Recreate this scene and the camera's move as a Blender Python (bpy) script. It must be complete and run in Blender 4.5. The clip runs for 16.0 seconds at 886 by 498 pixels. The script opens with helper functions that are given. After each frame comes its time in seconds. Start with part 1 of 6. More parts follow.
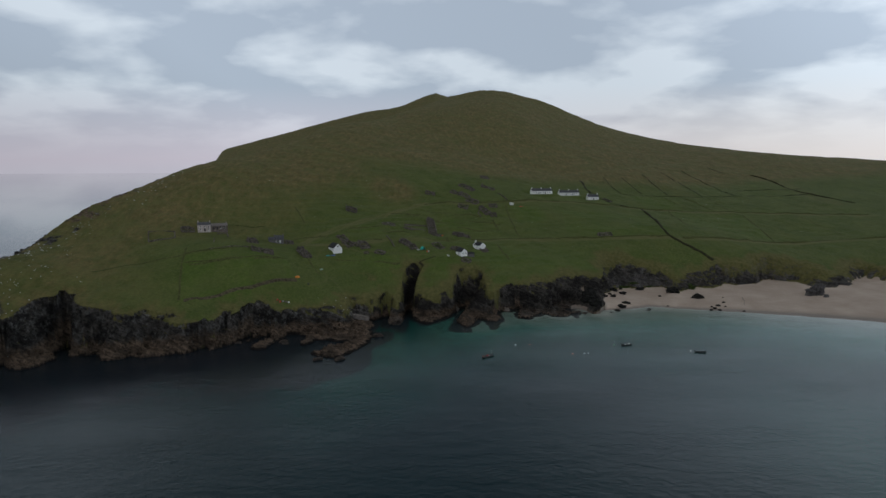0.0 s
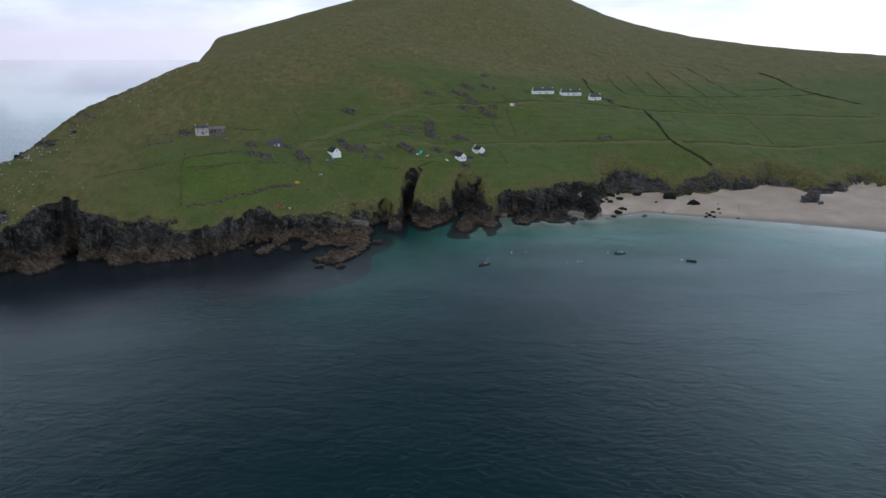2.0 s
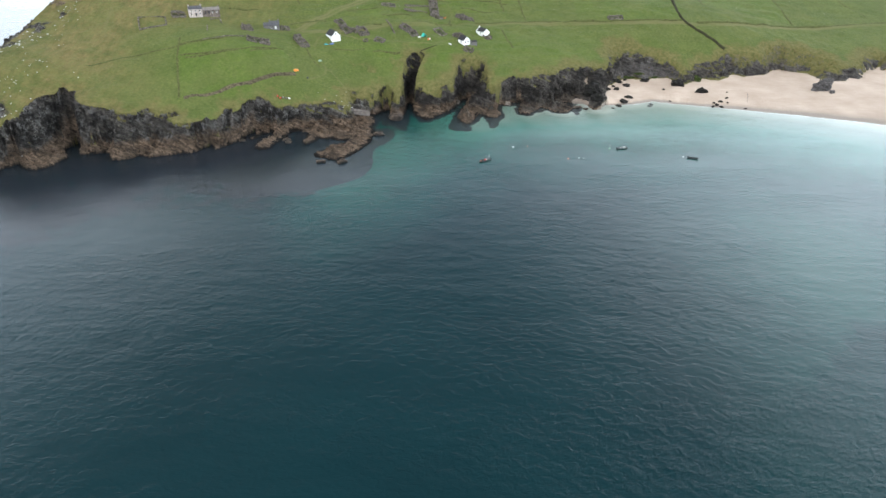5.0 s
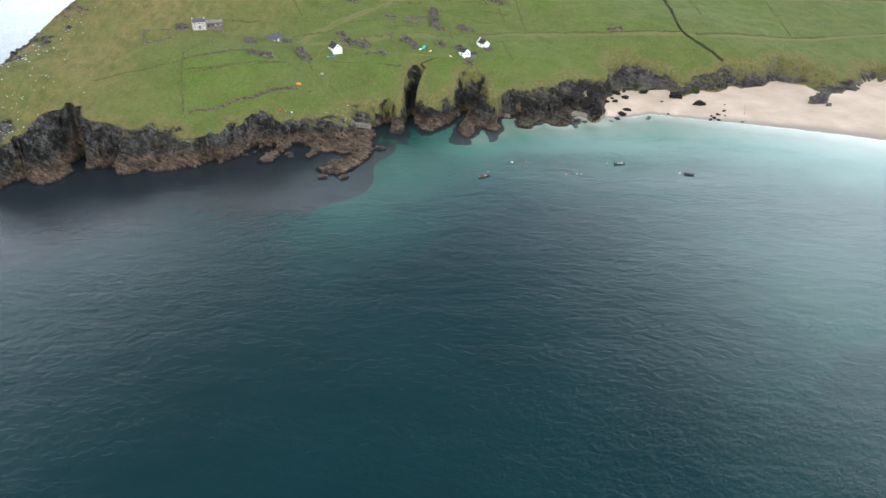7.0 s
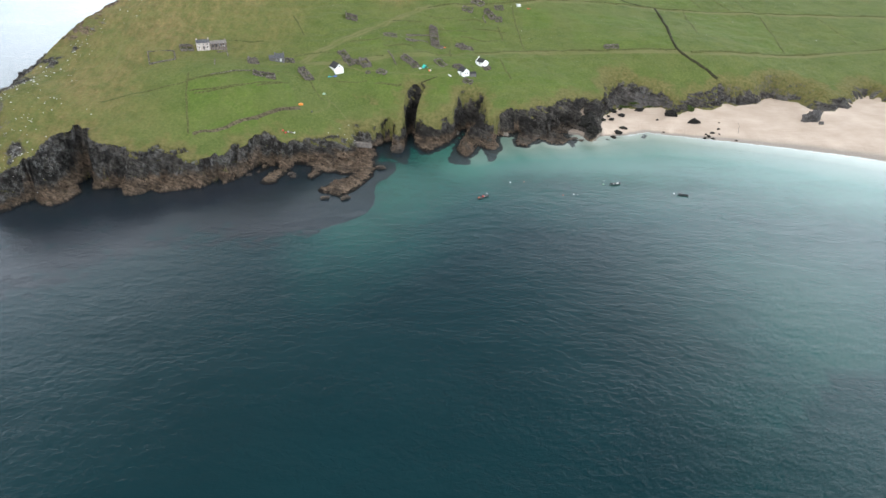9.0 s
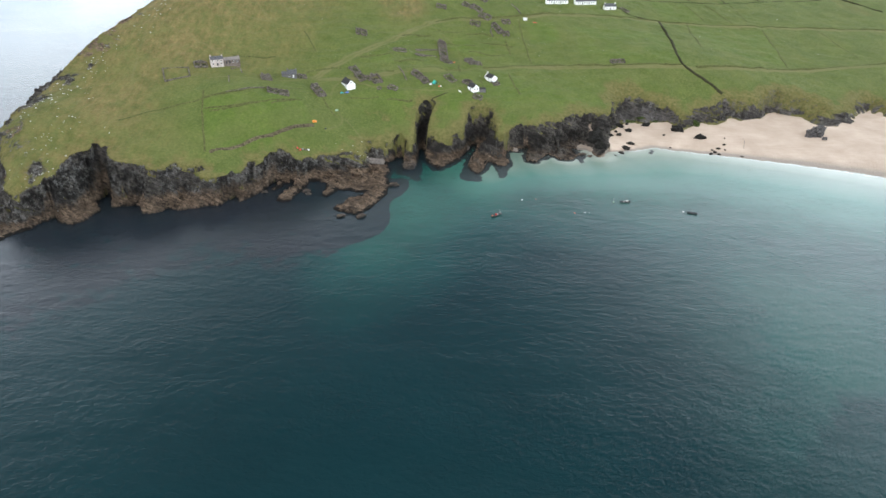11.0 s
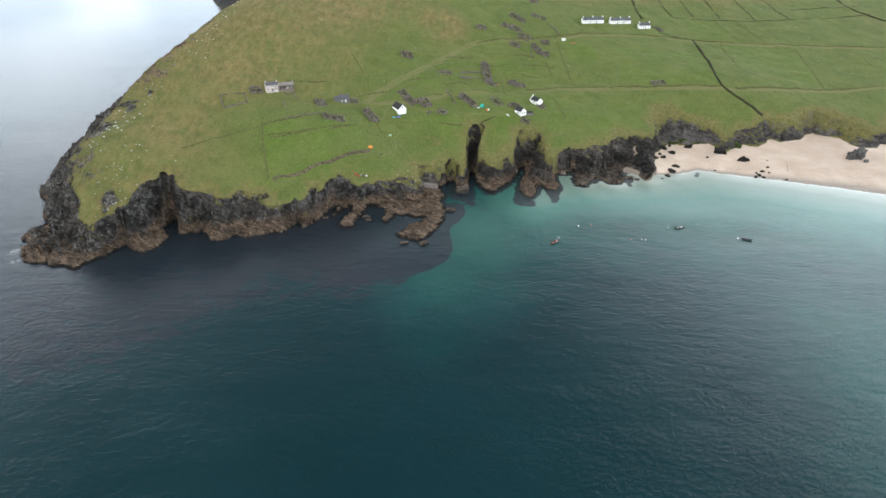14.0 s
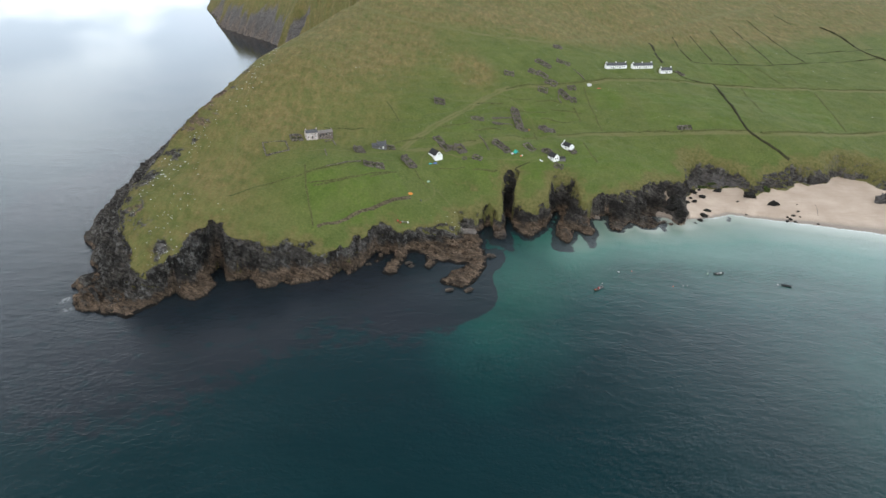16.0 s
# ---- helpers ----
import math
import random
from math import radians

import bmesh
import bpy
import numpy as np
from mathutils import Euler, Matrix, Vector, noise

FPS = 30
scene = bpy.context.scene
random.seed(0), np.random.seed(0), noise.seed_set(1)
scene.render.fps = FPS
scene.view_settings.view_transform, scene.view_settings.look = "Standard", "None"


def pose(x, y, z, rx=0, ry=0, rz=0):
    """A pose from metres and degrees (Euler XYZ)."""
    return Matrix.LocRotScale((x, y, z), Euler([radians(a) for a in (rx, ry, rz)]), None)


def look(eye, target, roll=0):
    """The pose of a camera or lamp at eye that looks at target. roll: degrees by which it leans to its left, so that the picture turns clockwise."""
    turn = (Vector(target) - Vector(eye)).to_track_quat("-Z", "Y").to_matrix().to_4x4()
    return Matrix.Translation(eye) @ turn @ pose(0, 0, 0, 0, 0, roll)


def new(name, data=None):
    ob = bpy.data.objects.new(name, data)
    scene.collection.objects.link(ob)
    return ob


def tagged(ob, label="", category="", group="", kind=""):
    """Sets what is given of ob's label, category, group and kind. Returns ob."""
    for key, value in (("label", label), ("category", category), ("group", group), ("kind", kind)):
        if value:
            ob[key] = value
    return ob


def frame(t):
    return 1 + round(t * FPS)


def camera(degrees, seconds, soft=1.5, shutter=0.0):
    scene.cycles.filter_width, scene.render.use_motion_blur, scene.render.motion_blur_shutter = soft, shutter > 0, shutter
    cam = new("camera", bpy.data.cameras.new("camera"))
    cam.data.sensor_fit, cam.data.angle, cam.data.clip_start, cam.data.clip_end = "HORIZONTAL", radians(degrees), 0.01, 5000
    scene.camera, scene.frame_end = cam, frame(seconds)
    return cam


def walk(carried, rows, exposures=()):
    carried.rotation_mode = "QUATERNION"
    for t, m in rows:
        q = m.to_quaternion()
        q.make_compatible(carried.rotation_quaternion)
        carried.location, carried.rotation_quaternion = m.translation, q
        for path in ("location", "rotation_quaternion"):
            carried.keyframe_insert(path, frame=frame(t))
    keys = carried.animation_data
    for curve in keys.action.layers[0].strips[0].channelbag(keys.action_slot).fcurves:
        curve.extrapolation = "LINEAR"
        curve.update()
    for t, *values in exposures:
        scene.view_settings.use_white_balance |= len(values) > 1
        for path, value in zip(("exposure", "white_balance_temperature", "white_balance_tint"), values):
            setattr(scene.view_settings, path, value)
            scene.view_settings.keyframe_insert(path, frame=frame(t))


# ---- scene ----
cam = camera(66.54, 16.0)
# seconds, place, then heading, tilt and lean in degrees
PATH = [
    (0, (0.00, 0.00, 100.00), 0.000, -7.734, -0.337),
    (0.5, (0.39, -0.62, 102.13), 0.069, -9.704, -0.388),
    (1, (0.70, -1.28, 104.47), 0.090, -11.942, -0.319),
    (1.5, (0.89, -2.08, 107.12), 0.076, -14.366, -0.186),
    (2, (1.01, -2.94, 109.89), 0.035, -16.920, 0.022),
    (2.5, (1.12, -3.55, 112.69), 0.055, -19.527, 0.111),
    (3, (1.35, -3.56, 115.47), 0.105, -21.845, 0.047),
    (3.5, (1.71, -2.97, 118.19), 0.187, -24.227, 0.042),
    (4, (2.13, -2.11, 120.81), 0.269, -26.611, 0.137),
    (6.5, (3.62, -1.08, 135.11), 0.543, -28.788, 0.378),
    (7, (3.81, -1.63, 137.94), 0.561, -28.711, 0.400),
    (7.5, (3.96, -2.27, 140.75), 0.575, -28.637, 0.368),
    (8, (4.00, -2.99, 143.56), 0.543, -28.552, 0.458),
    (8.5, (3.85, -3.71, 146.39), 0.505, -28.500, 0.453),
    (9, (3.44, -4.43, 149.23), 0.465, -28.427, 0.445),
    (11.5, (-11.06, -5.66, 163.80), 0.033, -28.486, 0.683),
    (12, (-16.26, -5.80, 166.69), 0.045, -28.492, 0.681),
    (12.5, (-21.81, -5.97, 169.50), 0.083, -28.494, 0.669),
    (13, (-27.66, -6.13, 172.19), 0.131, -28.512, 0.670),
    (13.5, (-33.72, -6.31, 174.78), 0.195, -28.497, 0.643),
    (14, (-39.93, -6.49, 177.30), 0.218, -28.420, 0.572),
    (14.5, (-46.21, -6.68, 179.78), 0.257, -27.923, 0.552),
    (15, (-52.52, -6.88, 182.25), 0.274, -27.250, 0.529),
    (15.5, (-58.81, -7.10, 184.76), 0.284, -26.505, 0.462),
    (16, (-65.10, -7.35, 187.30), 0.281, -25.740, 0.447),
]


def carried_at(eye, heading, tilt, lean):
    h, p = radians(heading), radians(tilt)
    ahead = Vector((-math.sin(h) * math.cos(p), math.cos(h) * math.cos(p), math.sin(p)))
    return look(eye, Vector(eye) + ahead * 100, lean)


EXPOSURES = [(0.0, -0.17, 6350, 10), (1.0, 0.06, 6150, 10), (2.0, 0.62, 5850, 10), (3.0, 1.45, 5900, 10), (3.5, 1.77, 6100, 10), (4.2, 2.06, 6350, 10), (6.3, 2.22, 6500, 10), (9.0, 2.18, 6550, 10), (12.5, 2.10, 6600, 10), (14.0, 2.10, 6620, 10), (16.0, 1.76, 6650, 10)]
walk(cam, [(t, carried_at(e, h, p, r)) for t, e, h, p, r in PATH], EXPOSURES)

# ---- world and sun ----
SUN_ELEVATION, SUN_HEADING = 56.0, 212.0


def build_world():
    world = bpy.data.worlds.new("overcast_sky")
    scene.world = world
    world.use_nodes = True
    nt = world.node_tree
    nt.nodes.clear()
    n, l = nt.nodes.new, nt.links.new
    out, bg = n("ShaderNodeOutputWorld"), n("ShaderNodeBackground")
    sky = n("ShaderNodeTexSky")
    sky.sky_type, sky.sun_disc = "NISHITA", False
    sky.sun_elevation, sky.sun_rotation = radians(SUN_ELEVATION), radians(SUN_HEADING)
    sky.altitude, sky.air_density, sky.dust_density = 100, 1.0, 2.0
    co, sep = n("ShaderNodeTexCoord"), n("ShaderNodeSeparateXYZ")
    l(co.outputs["Generated"], sep.inputs[0])
    # the cloud sheet: the way up is flattened, as for a layer overhead
    up = n("ShaderNodeMath"); up.operation = "MAXIMUM"; up.inputs[1].default_value = 0.0
    l(sep.outputs[2], up.inputs[0])
    den = n("ShaderNodeMath"); den.operation = "ADD"; den.inputs[1].default_value = 0.28
    l(up.outputs[0], den.inputs[0])
    flat = n("ShaderNodeVectorMath"); flat.operation = "DIVIDE"
    comb = n("ShaderNodeCombineXYZ")
    for k in range(3):
        l(den.outputs[0], comb.inputs[k])
    l(co.outputs["Generated"], flat.inputs[0]); l(comb.outputs[0], flat.inputs[1])
    big = n("ShaderNodeTexNoise")
    big.inputs["Scale"].default_value, big.inputs["Detail"].default_value, big.inputs["Roughness"].default_value = 2.3, 7, 0.47
    big.inputs["Distortion"].default_value = 0.1
    l(flat.outputs[0], big.inputs["Vector"])
    cover = n("ShaderNodeValToRGB")
    cover.color_ramp.elements[0].position, cover.color_ramp.elements[1].position = 0.45, 0.60
    # a heavier belt of cloud a little above the horizon
    belt = n("ShaderNodeValToRGB")
    b = belt.color_ramp.elements
    b[0].position, b[0].color = 0.07, (0, 0, 0, 1)
    b[1].position, b[1].color = 0.36, (0, 0, 0, 1)
    mid = b.new(0.17); mid.color = (1, 1, 1, 1)
    l(sep.outputs[2], belt.inputs[0])
    heavier = n("ShaderNodeMath"); heavier.operation = "MULTIPLY_ADD"; heavier.inputs[1].default_value = 0.10
    l(belt.outputs[0], heavier.inputs[0]); l(big.outputs["Fac"], heavier.inputs[2])
    l(heavier.outputs[0], cover.inputs[0])
    # thin bright gaps against grey-blue cloud bellies
    tone = n("ShaderNodeMix"); tone.data_type = "RGBA"
    tone.inputs["A"].default_value = (0.585, 0.645, 0.70, 1)
    tone.inputs["B"].default_value = (0.36, 0.42, 0.495, 1)
    l(cover.outputs[0], tone.inputs["Factor"])
    # haze towards the horizon
    haze = n("ShaderNodeValToRGB")
    e = haze.color_ramp.elements
    e[0].position, e[0].color = 0.0, (1, 1, 1, 1)
    e[1].position, e[1].color = 0.10, (0, 0, 0, 1)
    absz = n("ShaderNodeMath"); absz.operation = "ABSOLUTE"
    l(sep.outputs[2], absz.inputs[0]); l(absz.outputs[0], haze.inputs[0])
    hazed = n("ShaderNodeMix"); hazed.data_type = "RGBA"
    # pink haze in the west, a warmer glow under the cloud in the east
    glow = n("ShaderNodeMapRange"); glow.interpolation_type = "SMOOTHSTEP"
    glow.inputs["From Min"].default_value, glow.inputs["From Max"].default_value = -0.1, 0.5
    l(sep.outputs[0], glow.inputs["Value"])
    haze_tone = n("ShaderNodeMix"); haze_tone.data_type = "RGBA"
    haze_tone.inputs["A"].default_value = (0.545, 0.51, 0.575, 1)
    haze_tone.inputs["B"].default_value = (0.69, 0.65, 0.63, 1)
    l(glow.outputs[0], haze_tone.inputs["Factor"]); l(haze_tone.outputs["Result"], hazed.inputs["B"])
    l(haze.outputs[0], hazed.inputs["Factor"]); l(tone.outputs["Result"], hazed.inputs["A"])
    # the sky is lighter on the side of the veiled sun
    side = n("ShaderNodeVectorMath"); side.operation = "DOT_PRODUCT"
    a = radians(SUN_HEADING)
    side.inputs[1].default_value = (math.sin(a), math.cos(a), 0.35)
    l(co.outputs["Generated"], side.inputs[0])
    gain = n("ShaderNodeMapRange")
    gain.inputs["From Min"].default_value, gain.inputs["From Max"].default_value = -1, 1
    gain.inputs["To Min"].default_value, gain.inputs["To Max"].default_value = 1.08, 1.75
    l(side.outputs["Value"], gain.inputs["Value"])
    # thick cloud overhead lets less through than the thin layer low down
    thick = n("ShaderNodeMapRange")
    thick.inputs["From Min"].default_value, thick.inputs["From Max"].default_value = 0.27, 0.49
    thick.inputs["To Min"].default_value, thick.inputs["To Max"].default_value = 1.0, 0.17
    # the bank of cloud lies over the island; to either side it lifts
    fold = n("ShaderNodeMath"); fold.operation = "MULTIPLY"; fold.inputs[1].default_value = -0.6
    l(sep.outputs[0], fold.inputs[0])
    wide = n("ShaderNodeMath"); wide.operation = "MAXIMUM"
    l(sep.outputs[0], wide.inputs[0]); l(fold.outputs[0], wide.inputs[1])
    past = n("ShaderNodeMapRange")
    past.inputs["From Min"].default_value, past.inputs["From Max"].default_value = 0.18, 0.80
    past.inputs["To Min"].default_value, past.inputs["To Max"].default_value = 0.0, 0.47
    l(wide.outputs[0], past.inputs["Value"])
    lower = n("ShaderNodeMath"); lower.operation = "SUBTRACT"
    l(sep.outputs[2], lower.inputs[0]); l(past.outputs[0], lower.inputs[1])
    l(lower.outputs[0], thick.inputs["Value"])
    top = n("ShaderNodeMapRange")
    top.inputs["From Min"].default_value, top.inputs["From Max"].default_value = 0.45, 0.80
    top.inputs["To Min"].default_value, top.inputs["To Max"].default_value = 1.0, 0.40
    l(sep.outputs[2], top.inputs["Value"])
    west = n("ShaderNodeMapRange")
    west.inputs["From Min"].default_value, west.inputs["From Max"].default_value = -0.55, -0.15
    west.inputs["To Min"].default_value, west.inputs["To Max"].default_value = 0.72, 1.0
    lean = n("ShaderNodeMath"); lean.operation = "MULTIPLY_ADD"; lean.inputs[1].default_value = 1.3
    l(sep.outputs[2], lean.inputs[0]); l(sep.outputs[0], lean.inputs[2])
    l(lean.outputs[0], west.inputs["Value"])
    veil = n("ShaderNodeMath"); veil.operation = "MULTIPLY"
    l(top.outputs[0], veil.inputs[0]); l(west.outputs[0], veil.inputs[1])
    veiled = n("ShaderNodeMath"); veiled.operation = "MULTIPLY"
    l(thick.outputs[0], veiled.inputs[0]); l(veil.outputs[0], veiled.inputs[1])
    both = n("ShaderNodeMath"); both.operation = "MULTIPLY"
    # a lighter quarter of broken cloud on the eastern side
    quarter = n("ShaderNodeVectorMath"); quarter.operation = "DOT_PRODUCT"
    quarter.inputs[1].default_value = (0.70, 0.30, 0.65)
    l(co.outputs["Generated"], quarter.inputs[0])
    lighter = n("ShaderNodeMapRange"); lighter.interpolation_type = "SMOOTHSTEP"
    lighter.inputs["From Min"].default_value, lighter.inputs["From Max"].default_value = 0.50, 1.0
    lighter.inputs["To Min"].default_value, lighter.inputs["To Max"].default_value = 0.0, 0.9
    l(quarter.outputs["Value"], lighter.inputs["Value"])
    raised = n("ShaderNodeMath"); raised.operation = "ADD"
    l(gain.outputs[0], raised.inputs[0]); l(lighter.outputs[0], raised.inputs[1])
    l(raised.outputs[0], both.inputs[0]); l(veiled.outputs[0], both.inputs[1])
    lit = n("ShaderNodeVectorMath"); lit.operation = "SCALE"
    l(hazed.outputs["Result"], lit.inputs[0]); l(both.outputs[0], lit.inputs["Scale"])
    part_sky = n("ShaderNodeVectorMath"); part_sky.operation = "SCALE"; part_sky.inputs["Scale"].default_value = 0.008
    l(sky.outputs[0], part_sky.inputs[0])
    total = n("ShaderNodeVectorMath"); total.operation = "ADD"
    l(lit.outputs[0], total.inputs[0]); l(part_sky.outputs[0], total.inputs[1])
    l(total.outputs[0], bg.inputs["Color"])
    bg.inputs["Strength"].default_value = 1.0
    l(bg.outputs[0], out.inputs[0])


build_world()
sun_data = bpy.data.lights.new("veiled_sun", "SUN")
sun_data.energy, sun_data.angle, sun_data.color = 0.44, radians(40), (1.0, 0.96, 0.9)
sun = new("veiled_sun", sun_data)
_h, _e = radians(SUN_HEADING), radians(SUN_ELEVATION)
sun.matrix_world = look((0, 0, 0), (-math.sin(_h) * math.cos(_e), -math.cos(_h) * math.cos(_e), -math.sin(_e)))


# ---- materials ----
class Nodes:
    """A small hand for building node materials."""

    def __init__(self, name):
        self.mat = bpy.data.materials.new(name)
        self.mat.use_nodes = True
        self.nt = self.mat.node_tree
        self.bsdf = self.nt.nodes["Principled BSDF"]
        self.co = None

    def add(self, kind, **values):
        node = self.nt.nodes.new(kind)
        for key, value in values.items():
            node.inputs[key.replace("_", " ")].default_value = value
        return node

    def link(self, a, b):
        self.nt.links.new(a, b)

    def place(self, scale=(1, 1, 1), turn=0.0):
        if self.co is None:
            self.co = self.add("ShaderNodeTexCoord")
        m = self.add("ShaderNodeMapping")
        m.inputs["Scale"].default_value = scale
        m.inputs["Rotation"].default_value = (0, 0, radians(turn))
        self.link(self.co.outputs["Object"], m.inputs["Vector"])
        return m.outputs[0]

    def beds(self, scale, turn):
        """Object space turned first and stretched after, for tilted layers."""
        m = self.add("ShaderNodeMapping")
        m.inputs["Rotation"].default_value = tuple(radians(a) for a in turn)
        self.link(self.place(), m.inputs["Vector"])
        q = self.add("ShaderNodeMapping")
        q.inputs["Scale"].default_value = scale
        self.link(m.outputs[0], q.inputs["Vector"])
        return q.outputs[0]

    def noise(self, scale, detail=4, rough=0.55, vec=None, distort=0.0):
        t = self.add("ShaderNodeTexNoise", Scale=scale, Detail=detail, Roughness=rough, Distortion=distort)
        self.link(vec if vec is not None else self.place(), t.inputs["Vector"])
        return t.outputs["Fac"]

    def ramp(self, fac, *stops):
        r = self.add("ShaderNodeValToRGB")
        el = r.color_ramp.elements
        while len(el) < len(stops):
            el.new(0.5)
        for k, (p, c) in enumerate(stops):
            el[k].position = p
            el[k].color = (c, c, c, 1) if isinstance(c, (int, float)) else (*c, 1)
        self.link(fac, r.inputs[0])
        return r.outputs[0]

    def mix(self, fac, a, b, blend="MIX"):
        m = self.add("ShaderNodeMix")
        m.data_type, m.blend_type = "RGBA", blend
        for value, key in ((fac, "Factor"), (a, "A"), (b, "B")):
            socket = m.inputs[key] if key == "Factor" else m.inputs[6 if key == "A" else 7]
            if isinstance(value, (int, float)):
                socket.default_value = value
            elif isinstance(value, tuple):
                socket.default_value = (*value, 1)
            else:
                self.link(value, socket)
        return m.outputs[2]

    def math(self, op, a, b=0.0):
        m = self.add("ShaderNodeMath")
        m.operation = op
        for k, v in enumerate((a, b)):
            if isinstance(v, (int, float)):
                m.inputs[k].default_value = v
            else:
                self.link(v, m.inputs[k])
        return m.outputs[0]

    def attr(self, name):
        a = self.add("ShaderNodeAttribute")
        a.attribute_name = name
        return a.outputs["Fac"]

    def rand(self):
        return self.add("ShaderNodeObjectInfo").outputs["Random"]

    def bump(self, height, strength=0.5, distance=0.1, under=None):
        b = self.add("ShaderNodeBump", Strength=strength, Distance=distance)
        self.link(height, b.inputs["Height"])
        if under is not None:
            self.link(under, b.inputs["Normal"])
        return b.outputs[0]

    def done(self, color, rough=0.8, normal=None, metal=0.0, spec=0.5):
        for v, key in ((color, "Base Color"), (rough, "Roughness"), (metal, "Metallic"), (spec, "Specular IOR Level")):
            if isinstance(v, tuple):
                self.bsdf.inputs[key].default_value = (*v, 1)
            elif isinstance(v, (int, float)):
                self.bsdf.inputs[key].default_value = v
            else:
                self.link(v, self.bsdf.inputs[key])
        if normal is not None:
            self.link(normal, self.bsdf.inputs["Normal"])
        return self.mat


def island_material():
    """Turf, weathered rock and pale sand on one sheet, told apart by the masks that the ground carries."""
    k = Nodes("island_ground")
    rock_m, sand_m, dry_m, wet_m, lush_m = k.attr("rock"), k.attr("sand"), k.attr("dry"), k.attr("wet"), k.attr("lush")
    broad, mid, fine = k.noise(0.012, 4), k.noise(0.07, 6, 0.62), k.noise(0.8, 5, 0.7)
    streak = k.noise(0.16, 5, 0.65, k.place((1.6, 0.5, 1), 12))
    lush = k.mix(k.ramp(mid, (0.3, 0.0), (0.7, 1.0)), (0.036, 0.057, 0.012), (0.068, 0.094, 0.021))
    lush = k.mix(k.ramp(fine, (0.38, 0.0), (0.66, 1.0)), lush, (0.088, 0.107, 0.029))
    lush = k.mix(lush_m, lush, (0.064, 0.114, 0.014))
    worn = k.mix(k.ramp(streak, (0.35, 0.0), (0.68, 1.0)), (0.082, 0.072, 0.025), (0.185, 0.136, 0.062))
    worn = k.mix(k.ramp(fine, (0.4, 0.0), (0.75, 0.5)), worn, (0.056, 0.060, 0.016))
    dry = k.math("ADD", dry_m, k.math("MULTIPLY", k.math("SUBTRACT", broad, 0.5), 0.8))
    dry = k.math("ADD", dry, k.math("MULTIPLY", k.math("SUBTRACT", mid, 0.5), 0.35))
    grass = k.mix(k.ramp(dry, (0.2, 0.0), (0.95, 1.0)), lush, worn)
    grass = k.mix(k.ramp(k.noise(0.045, 5, 0.7, None, 0.6), (0.45, 0.0), (0.62, 0.55)), grass, (0.080, 0.094, 0.028))
    tuft = k.ramp(k.noise(0.28, 6, 0.75), (0.55, 0.0), (0.74, 0.38))
    grass = k.mix(tuft, grass, (0.030, 0.036, 0.011))
    fleck = k.ramp(k.noise(0.9, 4, 0.8), (0.58, 0.0), (0.74, 0.32))
    ridge = k.noise(0.55, 4, 0.7, k.place((1.0, 0.06, 1), -14))
    grass = k.mix(k.ramp(ridge, (0.42, 0.0), (0.62, 0.38)), grass, (0.084, 0.106, 0.032))
    grass = k.mix(fleck, grass, (0.112, 0.112, 0.045))
    fringe_m, pale_m = k.attr("fringe"), k.attr("pale")
    grain = k.ramp(k.noise(0.62, 6, 0.78), (0.34, (0.82, 0.84, 0.80)), (0.50, (1.0, 1.0, 1.0)), (0.66, (1.22, 1.17, 1.20)))
    grass = k.mix(1.0, grass, grain, "MULTIPLY")
    patchy = k.ramp(k.noise(0.05, 5, 0.6, None, 0.8), (0.38, (0.92, 0.94, 0.88)), (0.62, (1.12, 1.07, 1.10)))
    grass = k.mix(1.0, grass, patchy, "MULTIPLY")
    straw = k.mix(k.ramp(k.noise(0.5, 5, 0.7), (0.35, 0.0), (0.68, 1.0)), (0.062, 0.066, 0.019), (0.142, 0.122, 0.048))
    grass = k.mix(k.ramp(k.math("ADD", fringe_m, k.math("MULTIPLY", k.math("SUBTRACT", k.noise(0.3, 5, 0.7), 0.5), 0.8)), (0.25, 0.0), (0.80, 0.92)), grass, straw)
    grass = k.mix(k.ramp(k.math("MULTIPLY", k.attr("worn"), k.ramp(k.noise(0.5, 4, 0.7), (0.25, 0.55), (0.6, 1.0))), (0.06, 0.0), (0.8, 0.95)), grass, (0.118, 0.113, 0.048))
    strata = k.noise(0.40, 7, 0.74, k.beds((0.50, 0.55, 2.0), (34, -20, 14)), 0.5)
    chips = k.noise(0.55, 6, 0.72, k.beds((1.1, 1.1, 0.75), (20, -30, 0)), 0.4)
    rocky = k.mix(k.ramp(strata, (0.36, 0.0), (0.68, 1.0)), (0.022, 0.0204, 0.0188), (0.152, 0.136, 0.120))
    rocky = k.mix(k.ramp(k.noise(0.10, 4, 0.62), (0.42, 0.8), (0.55, 0.0)), rocky, (0.016, 0.0148, 0.0138))
    rocky = k.mix(k.ramp(chips, (0.36, 0.75), (0.46, 0.0)), rocky, (0.013, 0.012, 0.0115))
    low = k.ramp(wet_m, (0.25, 0.0), (0.62, 1.0))
    brown = k.mix(k.ramp(strata, (0.36, 0.0), (0.60, 1.0)), (0.044, 0.033, 0.025), (0.240, 0.172, 0.120))
    brown = k.mix(k.ramp(k.noise(0.13, 4, 0.6), (0.40, 0.5), (0.56, 0.0)), brown, (0.030, 0.026, 0.022))
    brown = k.mix(k.ramp(chips, (0.37, 0.8), (0.48, 0.0)), brown, (0.019, 0.015, 0.012))
    rocky = k.mix(low, rocky, brown)
    lichen = k.ramp(k.noise(0.30, 7, 0.74), (0.50, 0.0), (0.61, 0.6))
